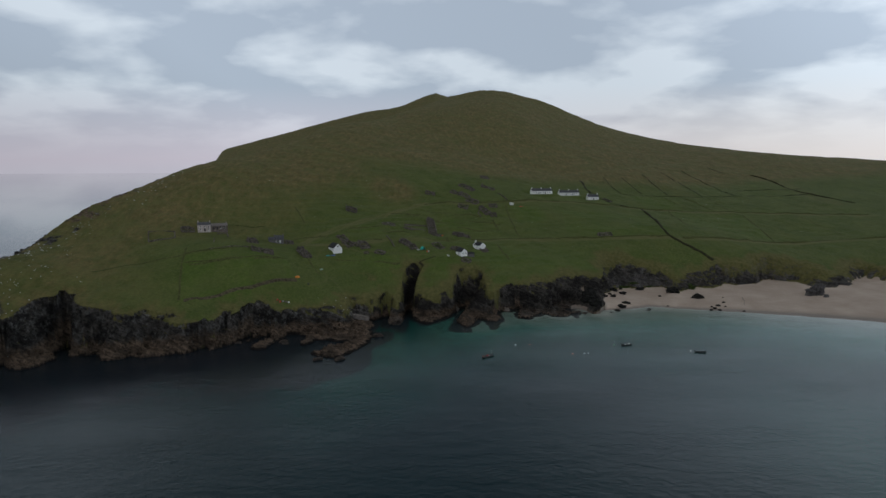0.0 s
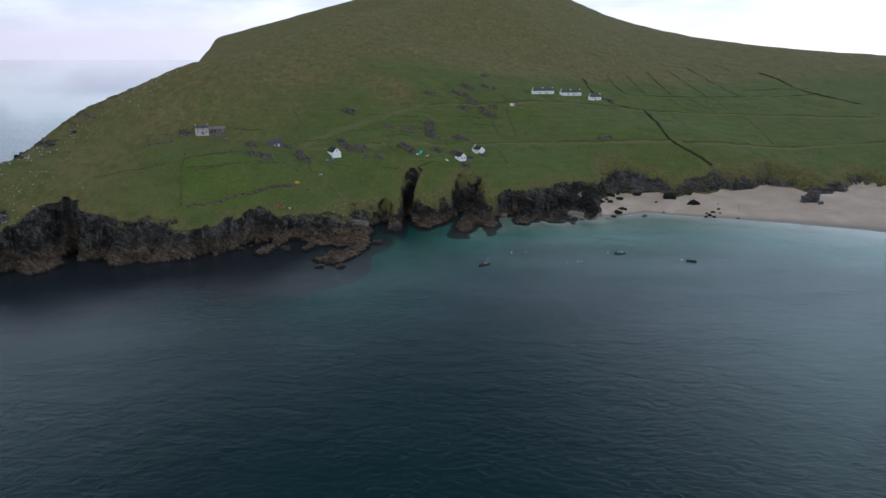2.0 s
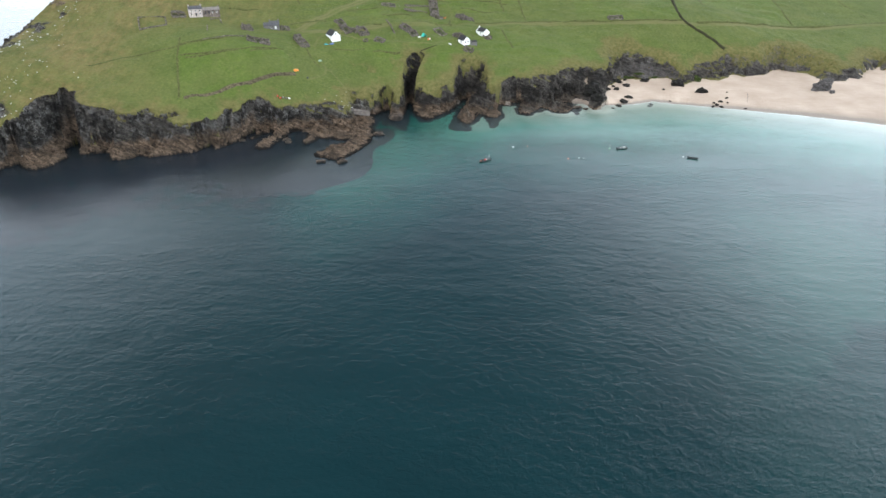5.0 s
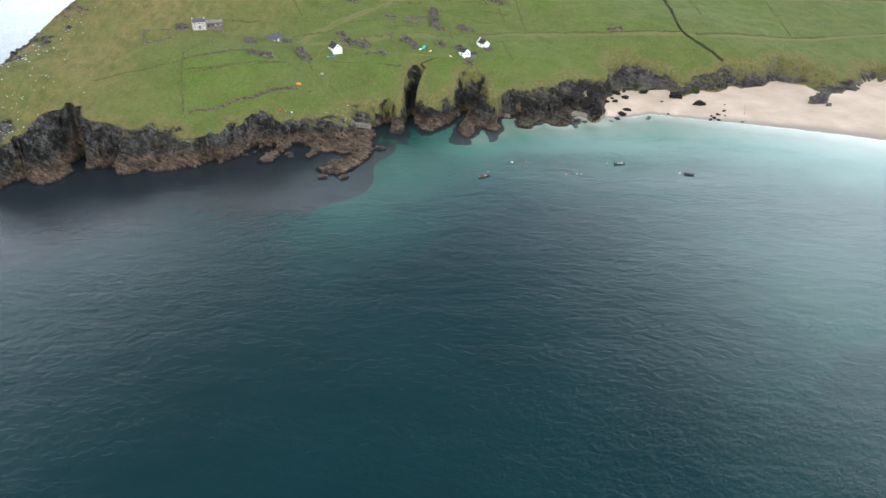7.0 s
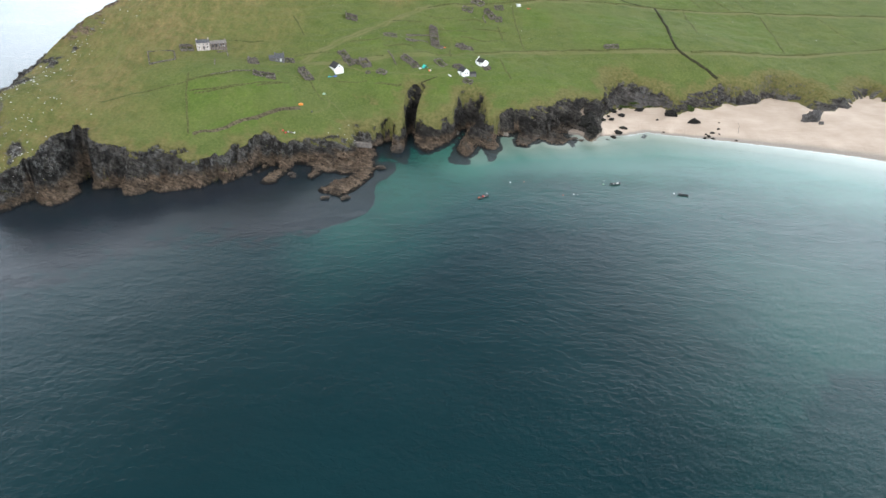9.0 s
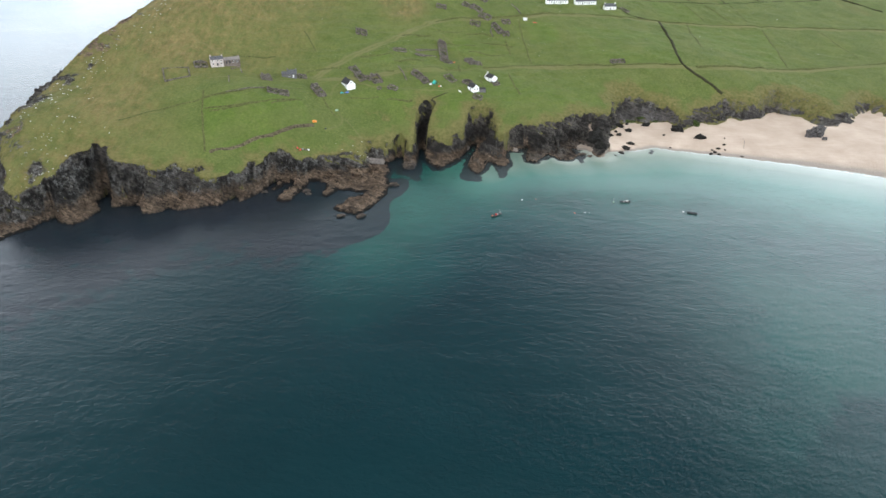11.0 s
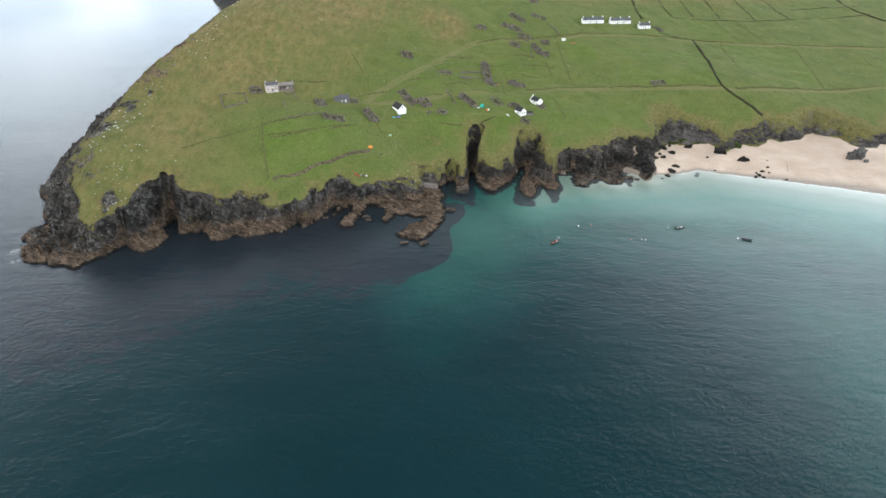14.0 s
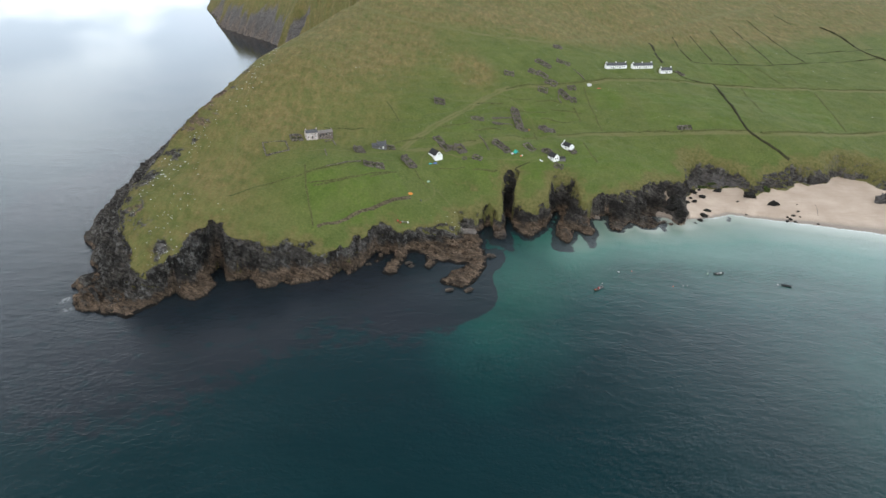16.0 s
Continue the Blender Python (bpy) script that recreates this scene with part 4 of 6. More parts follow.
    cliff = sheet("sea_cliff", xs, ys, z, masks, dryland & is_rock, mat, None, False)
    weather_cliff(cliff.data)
    tagged(cliff, "dark weathered sea cliffs with brown rock shelves", "cliff", kind="structure")
    beach = sheet("beach", xs, ys, z, masks, dryland & is_sand, mat, nrm)
    tagged(beach, "pale smooth sand beach below grassy banks", "beach", kind="structure")


KELP_BED = [(-191, 331), (-180, 326), (-163, 321), (-145, 298), (-130, 282), (-115, 274), (-101, 277), (-90, 275), (-80, 274), (-76, 269), (-73, 272), (-70, 278), (-62, 288), (-53, 295), (-47, 300), (-39, 308), (-36, 318), (-36, 328), (-38, 344), (-36, 351), (-32, 356), (-29, 364), (-27, 371), (-29, 380), (-34, 383), (-39, 381), (-43, 391), (-69, 390), (-97, 381), (-124, 365), (-162, 349)]
KELP_SKIRTS = [[(-42, 414), (-23, 427), (-21, 414), (-20, 396), (-20, 383), (-22, 376), (-27, 380), (-32, 386), (-38, 389)],
               [(11, 420), (5, 403), (2, 390), (3, 382), (7, 378), (12, 376), (17, 378), (18, 389), (19, 401), (16, 415)],
               [(25, 415), (25, 401), (26, 391), (26, 383), (31, 384), (34, 389), (34, 396), (38, 403), (38, 411), (34, 415)],
               [(-3, 419), (-6, 405), (-3, 400), (2, 407), (7, 424), (2, 429)],
               [(-20, 424), (-18, 402), (-14, 393), (-9, 394), (-4, 408), (-10, 419)],
               [(46, 430), (46, 419), (48, 410), (54, 410), (59, 419), (62, 414), (65, 421), (64, 429), (57, 433)],
               [(73, 425), (75, 415), (81, 419), (82, 411), (85, 406), (86, 417), (91, 425), (86, 431)],
               [(134, 440), (132, 432), (134, 429), (138, 435), (139, 442)],
               [(107, 423), (115, 433), (122, 442), (127, 451), (126, 456), (117, 441)]]


def build_sea():
    xs = stations((-4900, -1200, 370), (-1200, -400, 80), (-400, -300, 8), (-300, 310, 2.2), (310, 400, 9), (400, 1200, 80), (1200, 4900, 370))
    ys = stations((-4900, -1000, 390), (-1000, -60, 94), (-60, 260, 8), (260, 385, 3), (385, 447, 1.3), (447, 900, 25), (900, 1700, 80), (1700, 4900, 320))
    gx, gy = np.meshgrid(xs, ys)
    off = -outline_distance(gx, gy, COAST + SHORE) - shore_wobble(gx, gy)
    west = smooth(5, -115, gx + 0.45 * (330 - gy))
    deep = np.clip(np.maximum(off, 0) / 125 + 0.88 * west, 0, 1)
    # bare sand shelves gently below the beach; rock drops off
    deep = np.where(gx > 70, deep * (1 - 0.36 * smooth(60, 150, gx)) * (1 - 0.28 * smooth(170, 280, gx)), deep + 0.06 * smooth(70, 40, gx))
    # a dark hollow out in the bay
    deep = deep + 0.20 * patch_of(gx, gy, 8, 275, 45, 60)
    deep = np.clip(deep, 0, 1)
    deep = np.where(off > 240, np.maximum(deep, 0.9), deep)
    soft = smooth(-42, -75, gx)
    kelp = smooth(-2.5 - 22 * soft, 2.5 + 22 * soft, outline_distance(gx, gy, KELP_BED) + 26 * soft * rough(gx, gy, 30, 4, 131)) * (1 - 0.35 * soft)
    for ring in KELP_SKIRTS:
        kelp = np.maximum(kelp, 0.72 * smooth(-2.5, 2.5, outline_distance(gx, gy, ring)))
    kelp = np.maximum(kelp, 0.7 * (1 - smooth(1, 6, off)) * (1 - smooth(85, 95, gx)))
    kelp = kelp + 0.62 * smooth(-90, -170, gx) * (1 - smooth(60, 150, off))
    foam = np.exp(-((off - 0.5) / 1.0) ** 2) * (0.65 * smooth(95, 120, gx) + 0.3 * smooth(180, 230, gx)) + 0.7 * patch_of(gx, gy, -273, 312, 1.6, 2.6) + 0.5 * patch_of(gx, gy, -267, 302, 2.0, 1.4) + 0.4 * patch_of(gx, gy, 95, 431, 5, 3)
    far = smooth(350, 1500, np.hypot(gx, gy))
    z = np.zeros_like(gx)
    masks = {"deep": deep, "kelp": np.clip(kelp, 0, 1), "foam": np.clip(foam, 0, 1), "far": far}
    sea = sheet("sea", xs, ys, z, masks, np.ones((len(ys) - 1, len(xs) - 1), bool), sea_material())
    tagged(sea, "calm dark teal sea, turquoise over the sand", "sea", kind="structure")


build_island()
build_sea()


# ---- materials of the things ----
def plain(name, colour, rough_v=0.7, vary=0.25, scale=3.0, metal=0.0, spec=0.4, bump=0.2):
    """A surface with grain and stains of its own."""
    k = Nodes(name)
    dark = tuple(c * (1 - vary) for c in colour)
    light = tuple(min(1.0, c * (1 + 0.5 * vary)) for c in colour)
    grain, stain = k.noise(scale, 5, 0.6), k.noise(scale * 0.15, 4, 0.6)
    c = k.mix(k.ramp(grain, (0.3, 0.0), (0.7, 1.0)), dark, light)
    c = k.mix(k.ramp(stain, (0.5, 0.0), (0.75, 0.5)), c, dark)
    return k.done(c, rough_v, k.bump(grain, bump, 0.03), metal, spec)


def stone_material(name, dark, light, lichen):
    k = Nodes(name)
    cell = k.add("ShaderNodeTexVoronoi", Scale=1.9, Randomness=1.0)
    k.link(k.place((1, 1, 1.7)), cell.inputs["Vector"])
    tone = k.ramp(cell.outputs["Color"], (0.2, 0.0), (0.85, 1.0))
    c = k.mix(tone, dark, light)
    c = k.mix(k.ramp(k.noise(0.9, 6, 0.7), (0.52, 0.0), (0.68, 0.8)), c, lichen)
    c = k.mix(k.ramp(cell.outputs["Distance"], (0.38, 0.0), (0.62, 0.85)), c, tuple(v * 0.25 for v in dark))
    n = k.bump(cell.outputs["Distance"], 0.8, -0.12)
    return k.done(c, 0.95, n, spec=0.15)


def shore_rock_material():
    k = Nodes("shore_rock")
    beds = k.noise(0.42, 6, 0.72, k.beds((0.4, 0.4, 2.6), (30, -24, 20)))
    chips = k.noise(0.8, 6, 0.75)
    lean = k.noise(0.16, 3, 0.5)
    colour = k.mix(k.ramp(beds, (0.38, 0.0), (0.62, 1.0)), (0.030, 0.023, 0.018), (0.150, 0.110, 0.080))
    colour = k.mix(k.ramp(lean, (0.45, 0.0), (0.60, 0.75)), colour, (0.024, 0.022, 0.020))
    colour = k.mix(k.ramp(chips, (0.38, 0.9), (0.48, 0.0)), colour, (0.010, 0.009, 0.008))
    return k.done(colour, 0.85, k.bump(beds, 1.0, 1.2, k.bump(chips, 0.8, 0.4)), spec=0.3)


def slate_material():
    k = Nodes("roof_slate")
    course = k.add("ShaderNodeTexBrick", Scale=1.0)
    k.link(k.place((1, 1, 1)), course.inputs["Vector"])
    for key, v in (("Color1", (0.050, 0.051, 0.060, 1)), ("Color2", (0.082, 0.082, 0.094, 1)), ("Mortar", (0.012, 0.012, 0.014, 1))):
        course.inputs[key].default_value = v
    course.inputs["Brick Width"].default_value, course.inputs["Row Height"].default_value, course.inputs["Mortar Size"].default_value = 0.35, 0.25, 0.02
    c = k.mix(k.ramp(k.noise(0.8, 5, 0.6), (0.5, 0.0), (0.75, 0.6)), course.outputs["Color"], (0.075, 0.075, 0.068))
    return k.done(c, 0.55, k.bump(course.outputs["Fac"], 0.4, -0.03), spec=0.4)


M = {
    "limewash": plain("limewash", (0.78, 0.78, 0.75), 0.9, 0.18, 1.6),
    "pale_render": plain("pale_render", (0.46, 0.40, 0.36), 0.92, 0.45, 1.2),
    "old_roof": plain("weathered_roof", (0.17, 0.15, 0.14), 0.9, 0.4, 1.0),
    "grey_render": plain("grey_render", (0.13, 0.125, 0.12), 0.92, 0.4, 1.4),
    "old_stone": stone_material("farm_stone", (0.150, 0.120, 0.100), (0.30, 0.25, 0.215), (0.32, 0.28, 0.25)),
    "slate": slate_material(),
    "tarred": plain("tarred_felt", (0.016, 0.016, 0.018), 0.75, 0.4, 1.2),
    "stone": stone_material("ruin_stone", (0.078, 0.066, 0.054), (0.215, 0.188, 0.155), (0.30, 0.285, 0.255)),
    "rubble": stone_material("fallen_stone", (0.040, 0.042, 0.022), (0.095, 0.092, 0.062), (0.045, 0.062, 0.016)),
    "heath": plain("heathery_bank", (0.044, 0.044, 0.020), 0.95, 0.6, 0.7, spec=0.1, bump=0.6),
    "stony": plain("stony_bank", (0.095, 0.080, 0.050), 0.95, 0.8, 0.8, spec=0.1, bump=0.8),
    "bank": plain("turf_bank", (0.082, 0.088, 0.032), 0.95, 0.6, 0.9, spec=0.1, bump=0.6),
    "ditch": plain("dark_earth_bank", (0.034, 0.034, 0.017), 0.95, 0.6, 0.6, spec=0.1, bump=0.6),
    "dark_glass": plain("window_glass", (0.010, 0.012, 0.014), 0.12, 0.1, 1.0, spec=0.6, bump=0.02),
    "door_dark": plain("door_paint", (0.020, 0.018, 0.020), 0.6, 0.3, 3.0),
    "door_white": plain("white_paint", (0.60, 0.60, 0.58), 0.5, 0.12, 3.0),
    "concrete": plain("slip_concrete", (0.14, 0.120, 0.105), 0.9, 0.45, 0.6),
    "sea_rock": shore_rock_material(),
    "beach_rock": stone_material("black_rock", (0.012, 0.011, 0.011), (0.042, 0.039, 0.036), (0.030, 0.040, 0.012)),
    "weed_rock": stone_material("weed_rock", (0.030, 0.045, 0.012), (0.075, 0.105, 0.022), (0.050, 0.060, 0.022)),
    "grey_rock": stone_material("grey_rock", (0.085, 0.080, 0.080), (0.200, 0.190, 0.182), (0.15, 0.145, 0.13)),
    "pale_stone": plain("pale_stone", (0.36, 0.355, 0.33), 0.9, 0.4, 1.5),
    "orange": plain("orange_nylon", (0.62, 0.22, 0.03), 0.6, 0.15, 2.0),
    "teal": plain("teal_nylon", (0.02, 0.36, 0.27), 0.6, 0.15, 2.0),
    "sage": plain("pale_green_nylon", (0.23, 0.33, 0.24), 0.6, 0.15, 2.0),
    "blue": plain("blue_tarpaulin", (0.04, 0.09, 0.30), 0.5, 0.25, 2.0),
    "cyan": plain("turquoise_tarpaulin", (0.02, 0.25, 0.28), 0.5, 0.25, 2.0),
    "rubber": plain("boat_rubber", (0.016, 0.018, 0.020), 0.55, 0.3, 3.0),
    "deck": plain("grey_deck", (0.10, 0.11, 0.11), 0.7, 0.3, 3.0),
    "red": plain("red_plastic", (0.42, 0.045, 0.035), 0.5, 0.2, 3.0),
    "float_red": plain("orange_red_float", (0.65, 0.13, 0.05), 0.45, 0.15, 4.0),
    "steel": plain("grey_metal", (0.30, 0.30, 0.30), 0.4, 0.2, 5.0, metal=0.7),
    "clay": plain("clay_pot", (0.22, 0.12, 0.08), 0.8, 0.2, 5.0),
}


# ---- building blocks ----
def part(name, bm, material, parent, label=""):
    """Links a bmesh as one mesh object under a thing or a part."""
    me = bpy.data.meshes.new(name)
    bm.to_mesh(me)
    bm.free()
    me.materials.append(M[material] if isinstance(material, str) else material)
    ob = new(name, me)
    ob.parent = parent
    if label:
        ob["label"] = label
    return ob


def thing(name, m, label, category, group=""):
    ob = new(name)
    ob.empty_display_size = 0.5
    ob.matrix_world = m
    return tagged(ob, label, category, group)


def thing_mesh(name, bm, material, m, label, category, group="", kind=""):
    ob = part(name, bm, material, None)
    ob.matrix_world = m
    return tagged(ob, label, category, group, kind)


def box(bm, x0, x1, y0, y1, z0, z1):
    v = [bm.verts.new(p) for p in ((x0, y0, z0), (x1, y0, z0), (x1, y1, z0), (x0, y1, z0), (x0, y0, z1), (x1, y0, z1), (x1, y1, z1), (x0, y1, z1))]
    for f in ((3, 2, 1, 0), (4, 5, 6, 7), (0, 1, 5, 4), (1, 2, 6, 5), (2, 3, 7, 6), (3, 0, 4, 7)):
        bm.faces.new([v[k] for k in f])
    return v


def prism(bm, outline, y0, y1):
    """An outline in x and z, drawn out along y."""
    a = [bm.verts.new((x, y0, z)) for x, z in outline]
    b = [bm.verts.new((x, y1, z)) for x, z in outline]
    bm.faces.new(a)
    bm.faces.new(b[::-1])
    for k in range(len(a)):
        j = (k + 1) % len(a)
        bm.faces.new((a[j], a[k], b[k], b[j]))


def soften(bm, width=0.04, segments=1):
    bmesh.ops.bevel(bm, geom=list(bm.edges), offset=width, segments=segments, affect="EDGES", profile=0.7)
    return bm


def pierced(bm, length, z1, y0, y1, openings):
    """A wall along x from 0 to length with openings (x0, x1, z0, z1) right through it."""
    cuts = sorted({0.0, length, *(o[0] for o in openings), *(o[1] for o in openings)})
    for a, b in zip(cuts, cuts[1:]):
        holes = sorted((o[2], o[3]) for o in openings if o[0] <= a + 1e-6 and o[1] >= b - 1e-6)
        z = -0.8
        for h0, h1 in holes:
            if h0 > z:
                box(bm, a, b, y0, y1, z, h0)
            z = h1
        if z < z1:
            box(bm, a, b, y0, y1, z, z1)


def cottage(name, label, x, y, turn, length, width, eaves, ridge, walls="limewash", roof="slate", chimneys=(), doors=(), windows=(), gable_windows=(),
            door_paint="door_dark", roof_span=None, group="", z=None):
    """A gabled house. Local x runs along its front, y to its back; doors and windows are given by their middles along the front."""
    if z is None:
        c, sn = math.cos(radians(turn)), math.sin(radians(turn))
        under = [ground_height(x + c * u - sn * v, y + sn * u + c * v) for u in (-length / 2, 0, length / 2) for v in (-width / 2, width / 2)]
        z = 0.6 * min(under) + 0.4 * max(under) + 0.1
    home = thing(name, pose(x, y, z, 0, 0, turn), label, "house", group)
    hl, hw, t = length / 2, width / 2, 0.5
    holes = [(d + hl - 0.5, d + hl + 0.5, 0.05, 2.0) for d in doors] + [(w + hl - 0.45, w + hl + 0.45, sill, sill + high) for w, sill, high in windows]
    bm = bmesh.new()
    pierced(bm, length, eaves, 0, t, holes)
    bmesh.ops.translate(bm, verts=bm.verts, vec=(-hl, -hw, 0))
    part("front_wall", bm, walls, home)
    bm = bmesh.new()
    box(bm, -hl + 0.02, hl - 0.02, -hw + 0.02, hw - 0.02, -2.4, -0.004)
    part("plinth", bm, walls, home)
    bm = bmesh.new()
    box(bm, -hl, hl, hw - t, hw, 0, eaves)
    part("back_wall", bm, walls, home)
    for side in (-1, 1):
        bm = bmesh.new()
        prism(bm, [(-hw + t + 0.002, 0), (hw - t - 0.002, 0), (hw - t - 0.002, eaves), (hw - 0.06, eaves + 0.004), (0, ridge - 0.06), (-hw + 0.06, eaves + 0.004), (-hw + t + 0.002, eaves)], -t / 2, t / 2)
        bmesh.ops.rotate(bm, verts=bm.verts, matrix=Matrix.Rotation(radians(90), 3, "Z"))
        bmesh.ops.translate(bm, verts=bm.verts, vec=(side * (hl - t / 2 - 0.003), 0, 0))
        gable = part("gable_wall", bm, walls, home)
        if gable_windows and side == gable_windows[0]:
            for gy, gz in gable_windows[1]:
                bm = bmesh.new()
                box(bm, side * (hl - 0.05), side * (hl + 0.025), gy - 0.4, gy + 0.4, gz, gz + 0.9)
                part("window", bm, "dark_glass", gable, "small dark gable window")
    a, b = roof_span or (-hl, hl)
    rise = ridge - eaves
    for side, word in ((-1, "front_slope"), (1, "back_slope")):
        bm = bmesh.new()
        over, thick = 0.22, 0.16
        run = hw + over
        drop = rise * over / hw
        prism(bm, [(0, ridge), (side * run, eaves - drop), (side * run, eaves - drop + thick), (0, ridge + thick * 1.15)], a - 0.12, b + 0.12)
        bmesh.ops.rotate(bm, verts=bm.verts, matrix=Matrix.Rotation(radians(90), 3, "Z"))
        for v in bm.verts:
            v.co.x, v.co.y = -v.co.x, -v.co.y
        bmesh.ops.recalc_face_normals(bm, faces=bm.faces)
        part(word, bm, roof, home, "dark slate roof slope" if roof == "slate" else "black felted roof slope")
    for c in chimneys:
        bm = bmesh.new()
        box(bm, c - 0.36, c + 0.36, -0.30, 0.30, ridge - 0.7, ridge + 0.8)
        box(bm, c - 0.43, c + 0.43, -0.37, 0.37, ridge + 0.803, ridge + 0.92)
        stack = part("chimney", bm, walls, home)
        bm = bmesh.new()
        bmesh.ops.create_cone(bm, segments=10, radius1=0.16, radius2=0.13, depth=0.4, cap_ends=True, matrix=Matrix.Translation((c, 0, ridge + 1.122)))
        part("chimney_pot", bm, "clay", stack, "clay chimney pot")
    for d in doors:
        bm = bmesh.new()
        box(bm, d - 0.49, d + 0.49, -hw + 0.18, -hw + 0.24, 0.06, 1.99)
        leaf = part("door", bm, door_paint, home)
        bm = bmesh.new()
        box(bm, d + 0.30, d + 0.40, -hw + 0.13, -hw + 0.178, 1.0, 1.08)
        part("handle", bm, "steel", leaf, "small metal door handle")
    for w, sill, high in windows:
        bm = bmesh.new()
        for x0, x1, z0, z1 in ((-0.44, -0.36, sill, sill + high), (0.36, 0.44, sill, sill + high), (-0.36, 0.36, sill, sill + 0.07),
                               (-0.36, 0.36, sill + high - 0.07, sill + high), (-0.36, 0.36, sill + high / 2 - 0.03, sill + high / 2 + 0.03)):
            box(bm, w + x0, w + x1, -hw + 0.2, -hw + 0.27, z0 + 0.004, z1 - 0.004)
        frame_ob = part("window", bm, "door_white", home, "white sash window frame")
        for z0, z1 in ((sill + 0.075, sill + high / 2 - 0.035), (sill + high / 2 + 0.035, sill + high - 0.075)):
            bm = bmesh.new()
            box(bm, w - 0.355, w + 0.355, -hw + 0.225, -hw + 0.24, z0, z1)
            part("pane", bm, "dark_glass", frame_ob, "dark reflecting glass")
        bm = bmesh.new()
        box(bm, w - 0.5, w + 0.5, -hw - 0.06, -hw + 0.15, sill - 0.1, sill - 0.004)
        part("sill", bm, "limewash", frame_ob)
    return home


def broken_wall(bm, a, b, high, thick, seed, wander=0.5, z0=-0.9):
    """A stone wall from a to b with a worn, stepped top and bulging faces."""
    rng = random.Random(seed)
    (ax, ay), (bx, by) = a, b
    long = math.hypot(bx - ax, by - ay)
    n = max(2, int(long / 0.7))
    ux, uy = (bx - ax) / long, (by - ay) / long
    rows = []
    level = high * rng.uniform(0.75, 1.0)
    for k in range(n + 1):
        s = long * k / n
        level += rng.uniform(-1, 1) * wander * 0.35 * high
        level = max(0.35 * high, min(high * 1.1, level))
        ring = []
        for off, up in ((-1.12, z0), (-1.0, level * 0.5), (-0.8, level), (0.8, level * rng.uniform(0.94, 1.03)), (1.0, level * 0.5), (1.12, z0)):
            o = off * thick / 2 + rng.uniform(-0.07, 0.07)
            ring.append(bm.verts.new((ax + ux * s - uy * o, ay + uy * s + ux * o, up)))
        rows.append(ring)
    for p, q in zip(rows, rows[1:]):
        for k in range(5):
            bm.faces.new((p[k], q[k], q[k + 1], p[k + 1]))
    bm.faces.new(rows[0])
    bm.faces.new(rows[-1][::-1])


def mound(bm, rx, ry, high, seed, lumps=2.2):
    """A low heap of fallen stone, rough all over."""
    n, m = 22, 6
    rings = []
    for j in range(m + 1):
        r = 1 - j / m
        ring = []
        for k in range(n):
            t = 2 * math.pi * k / n
            x, y = rx * r * math.cos(t), ry * r * math.sin(t)
            e = noise.noise((x * lumps + seed * 7.1, y * lumps, seed))
            ring.append(bm.verts.new((x * (1 + 0.15 * e), y * (1 + 0.15 * e), high * (1 - r * r) * (0.75 + 0.6 * e) + (-0.5 if j == 0 else 0.08 * e))))
        rings.append(ring)
    for p, q in zip(rings, rings[1:]):
        for k in range(n):
            bm.faces.new((p[k], p[(k + 1) % n], q[(k + 1) % n], q[k]))


def ruin(label, x, y, turn, length, width, high, rooms=1, seed=0, gables=0, open_front=True, sink=0.1):
    """A roofless stone house: four worn walls, cross walls between the rooms, doorways, and fallen stone inside."""
    rng = random.Random(seed)
    z = ground_height(x, y) - sink
    home = thing("ruined_cottage", pose(x, y, z, 0, 0, turn), label, "ruin", "ruined stone cottages")
    hl, hw = length / 2, width / 2
    bm = bmesh.new()
    broken_wall(bm, (-hl, hw), (hl, hw), high, 0.75, seed + 1)
    part("back_wall", bm, "stone", home)
    door = rng.uniform(-0.3, 0.3) * hl
    for a, b in ((-hl, door - 0.6), (door + 0.6, hl)):
        bm = bmesh.new()
        broken_wall(bm, (a, -hw), (b, -hw), high * 0.9, 0.8, seed + 2 + int(a * 10))
        part("front_wall", bm, "stone", home)
    for k in range(rooms + 1):
        px = -hl + length * k / rooms
        tall = 1.55 if (k in (0, rooms) and gables) else 0.9
        bm = bmesh.new()
        broken_wall(bm, (px, -hw + 0.45), (px, hw - 0.45), high * tall, 0.75, seed + 20 + k)
        part("cross_wall" if 0 < k < rooms else "end_wall", bm, "stone", home)
    for k in range(rooms):
        bm = bmesh.new()
        mound(bm, length / rooms * 0.40, width * 0.36, 0.30, seed + 40 + k)
        bmesh.ops.translate(bm, verts=bm.verts, vec=(-hl + length * (k + 0.5) / rooms, 0, 0.15))
        part("rubble", bm, "rubble", home, "fallen stones among grass")
    # the walls step down the slope with the ground
    for wall in home.children:
        co = np.empty(len(wall.data.vertices) * 3, np.float32)
        wall.data.vertices.foreach_get("co", co)
        co = co.reshape(-1, 3)
        c, sn = math.cos(radians(turn)), math.sin(radians(turn))
        co[:, 2] += land(x + c * co[:, 0].astype(float) - sn * co[:, 1], y + sn * co[:, 0].astype(float) + c * co[:, 1])[0] - z - sink
        wall.data.vertices.foreach_set("co", co.ravel())
        wall.data.update()
    return home


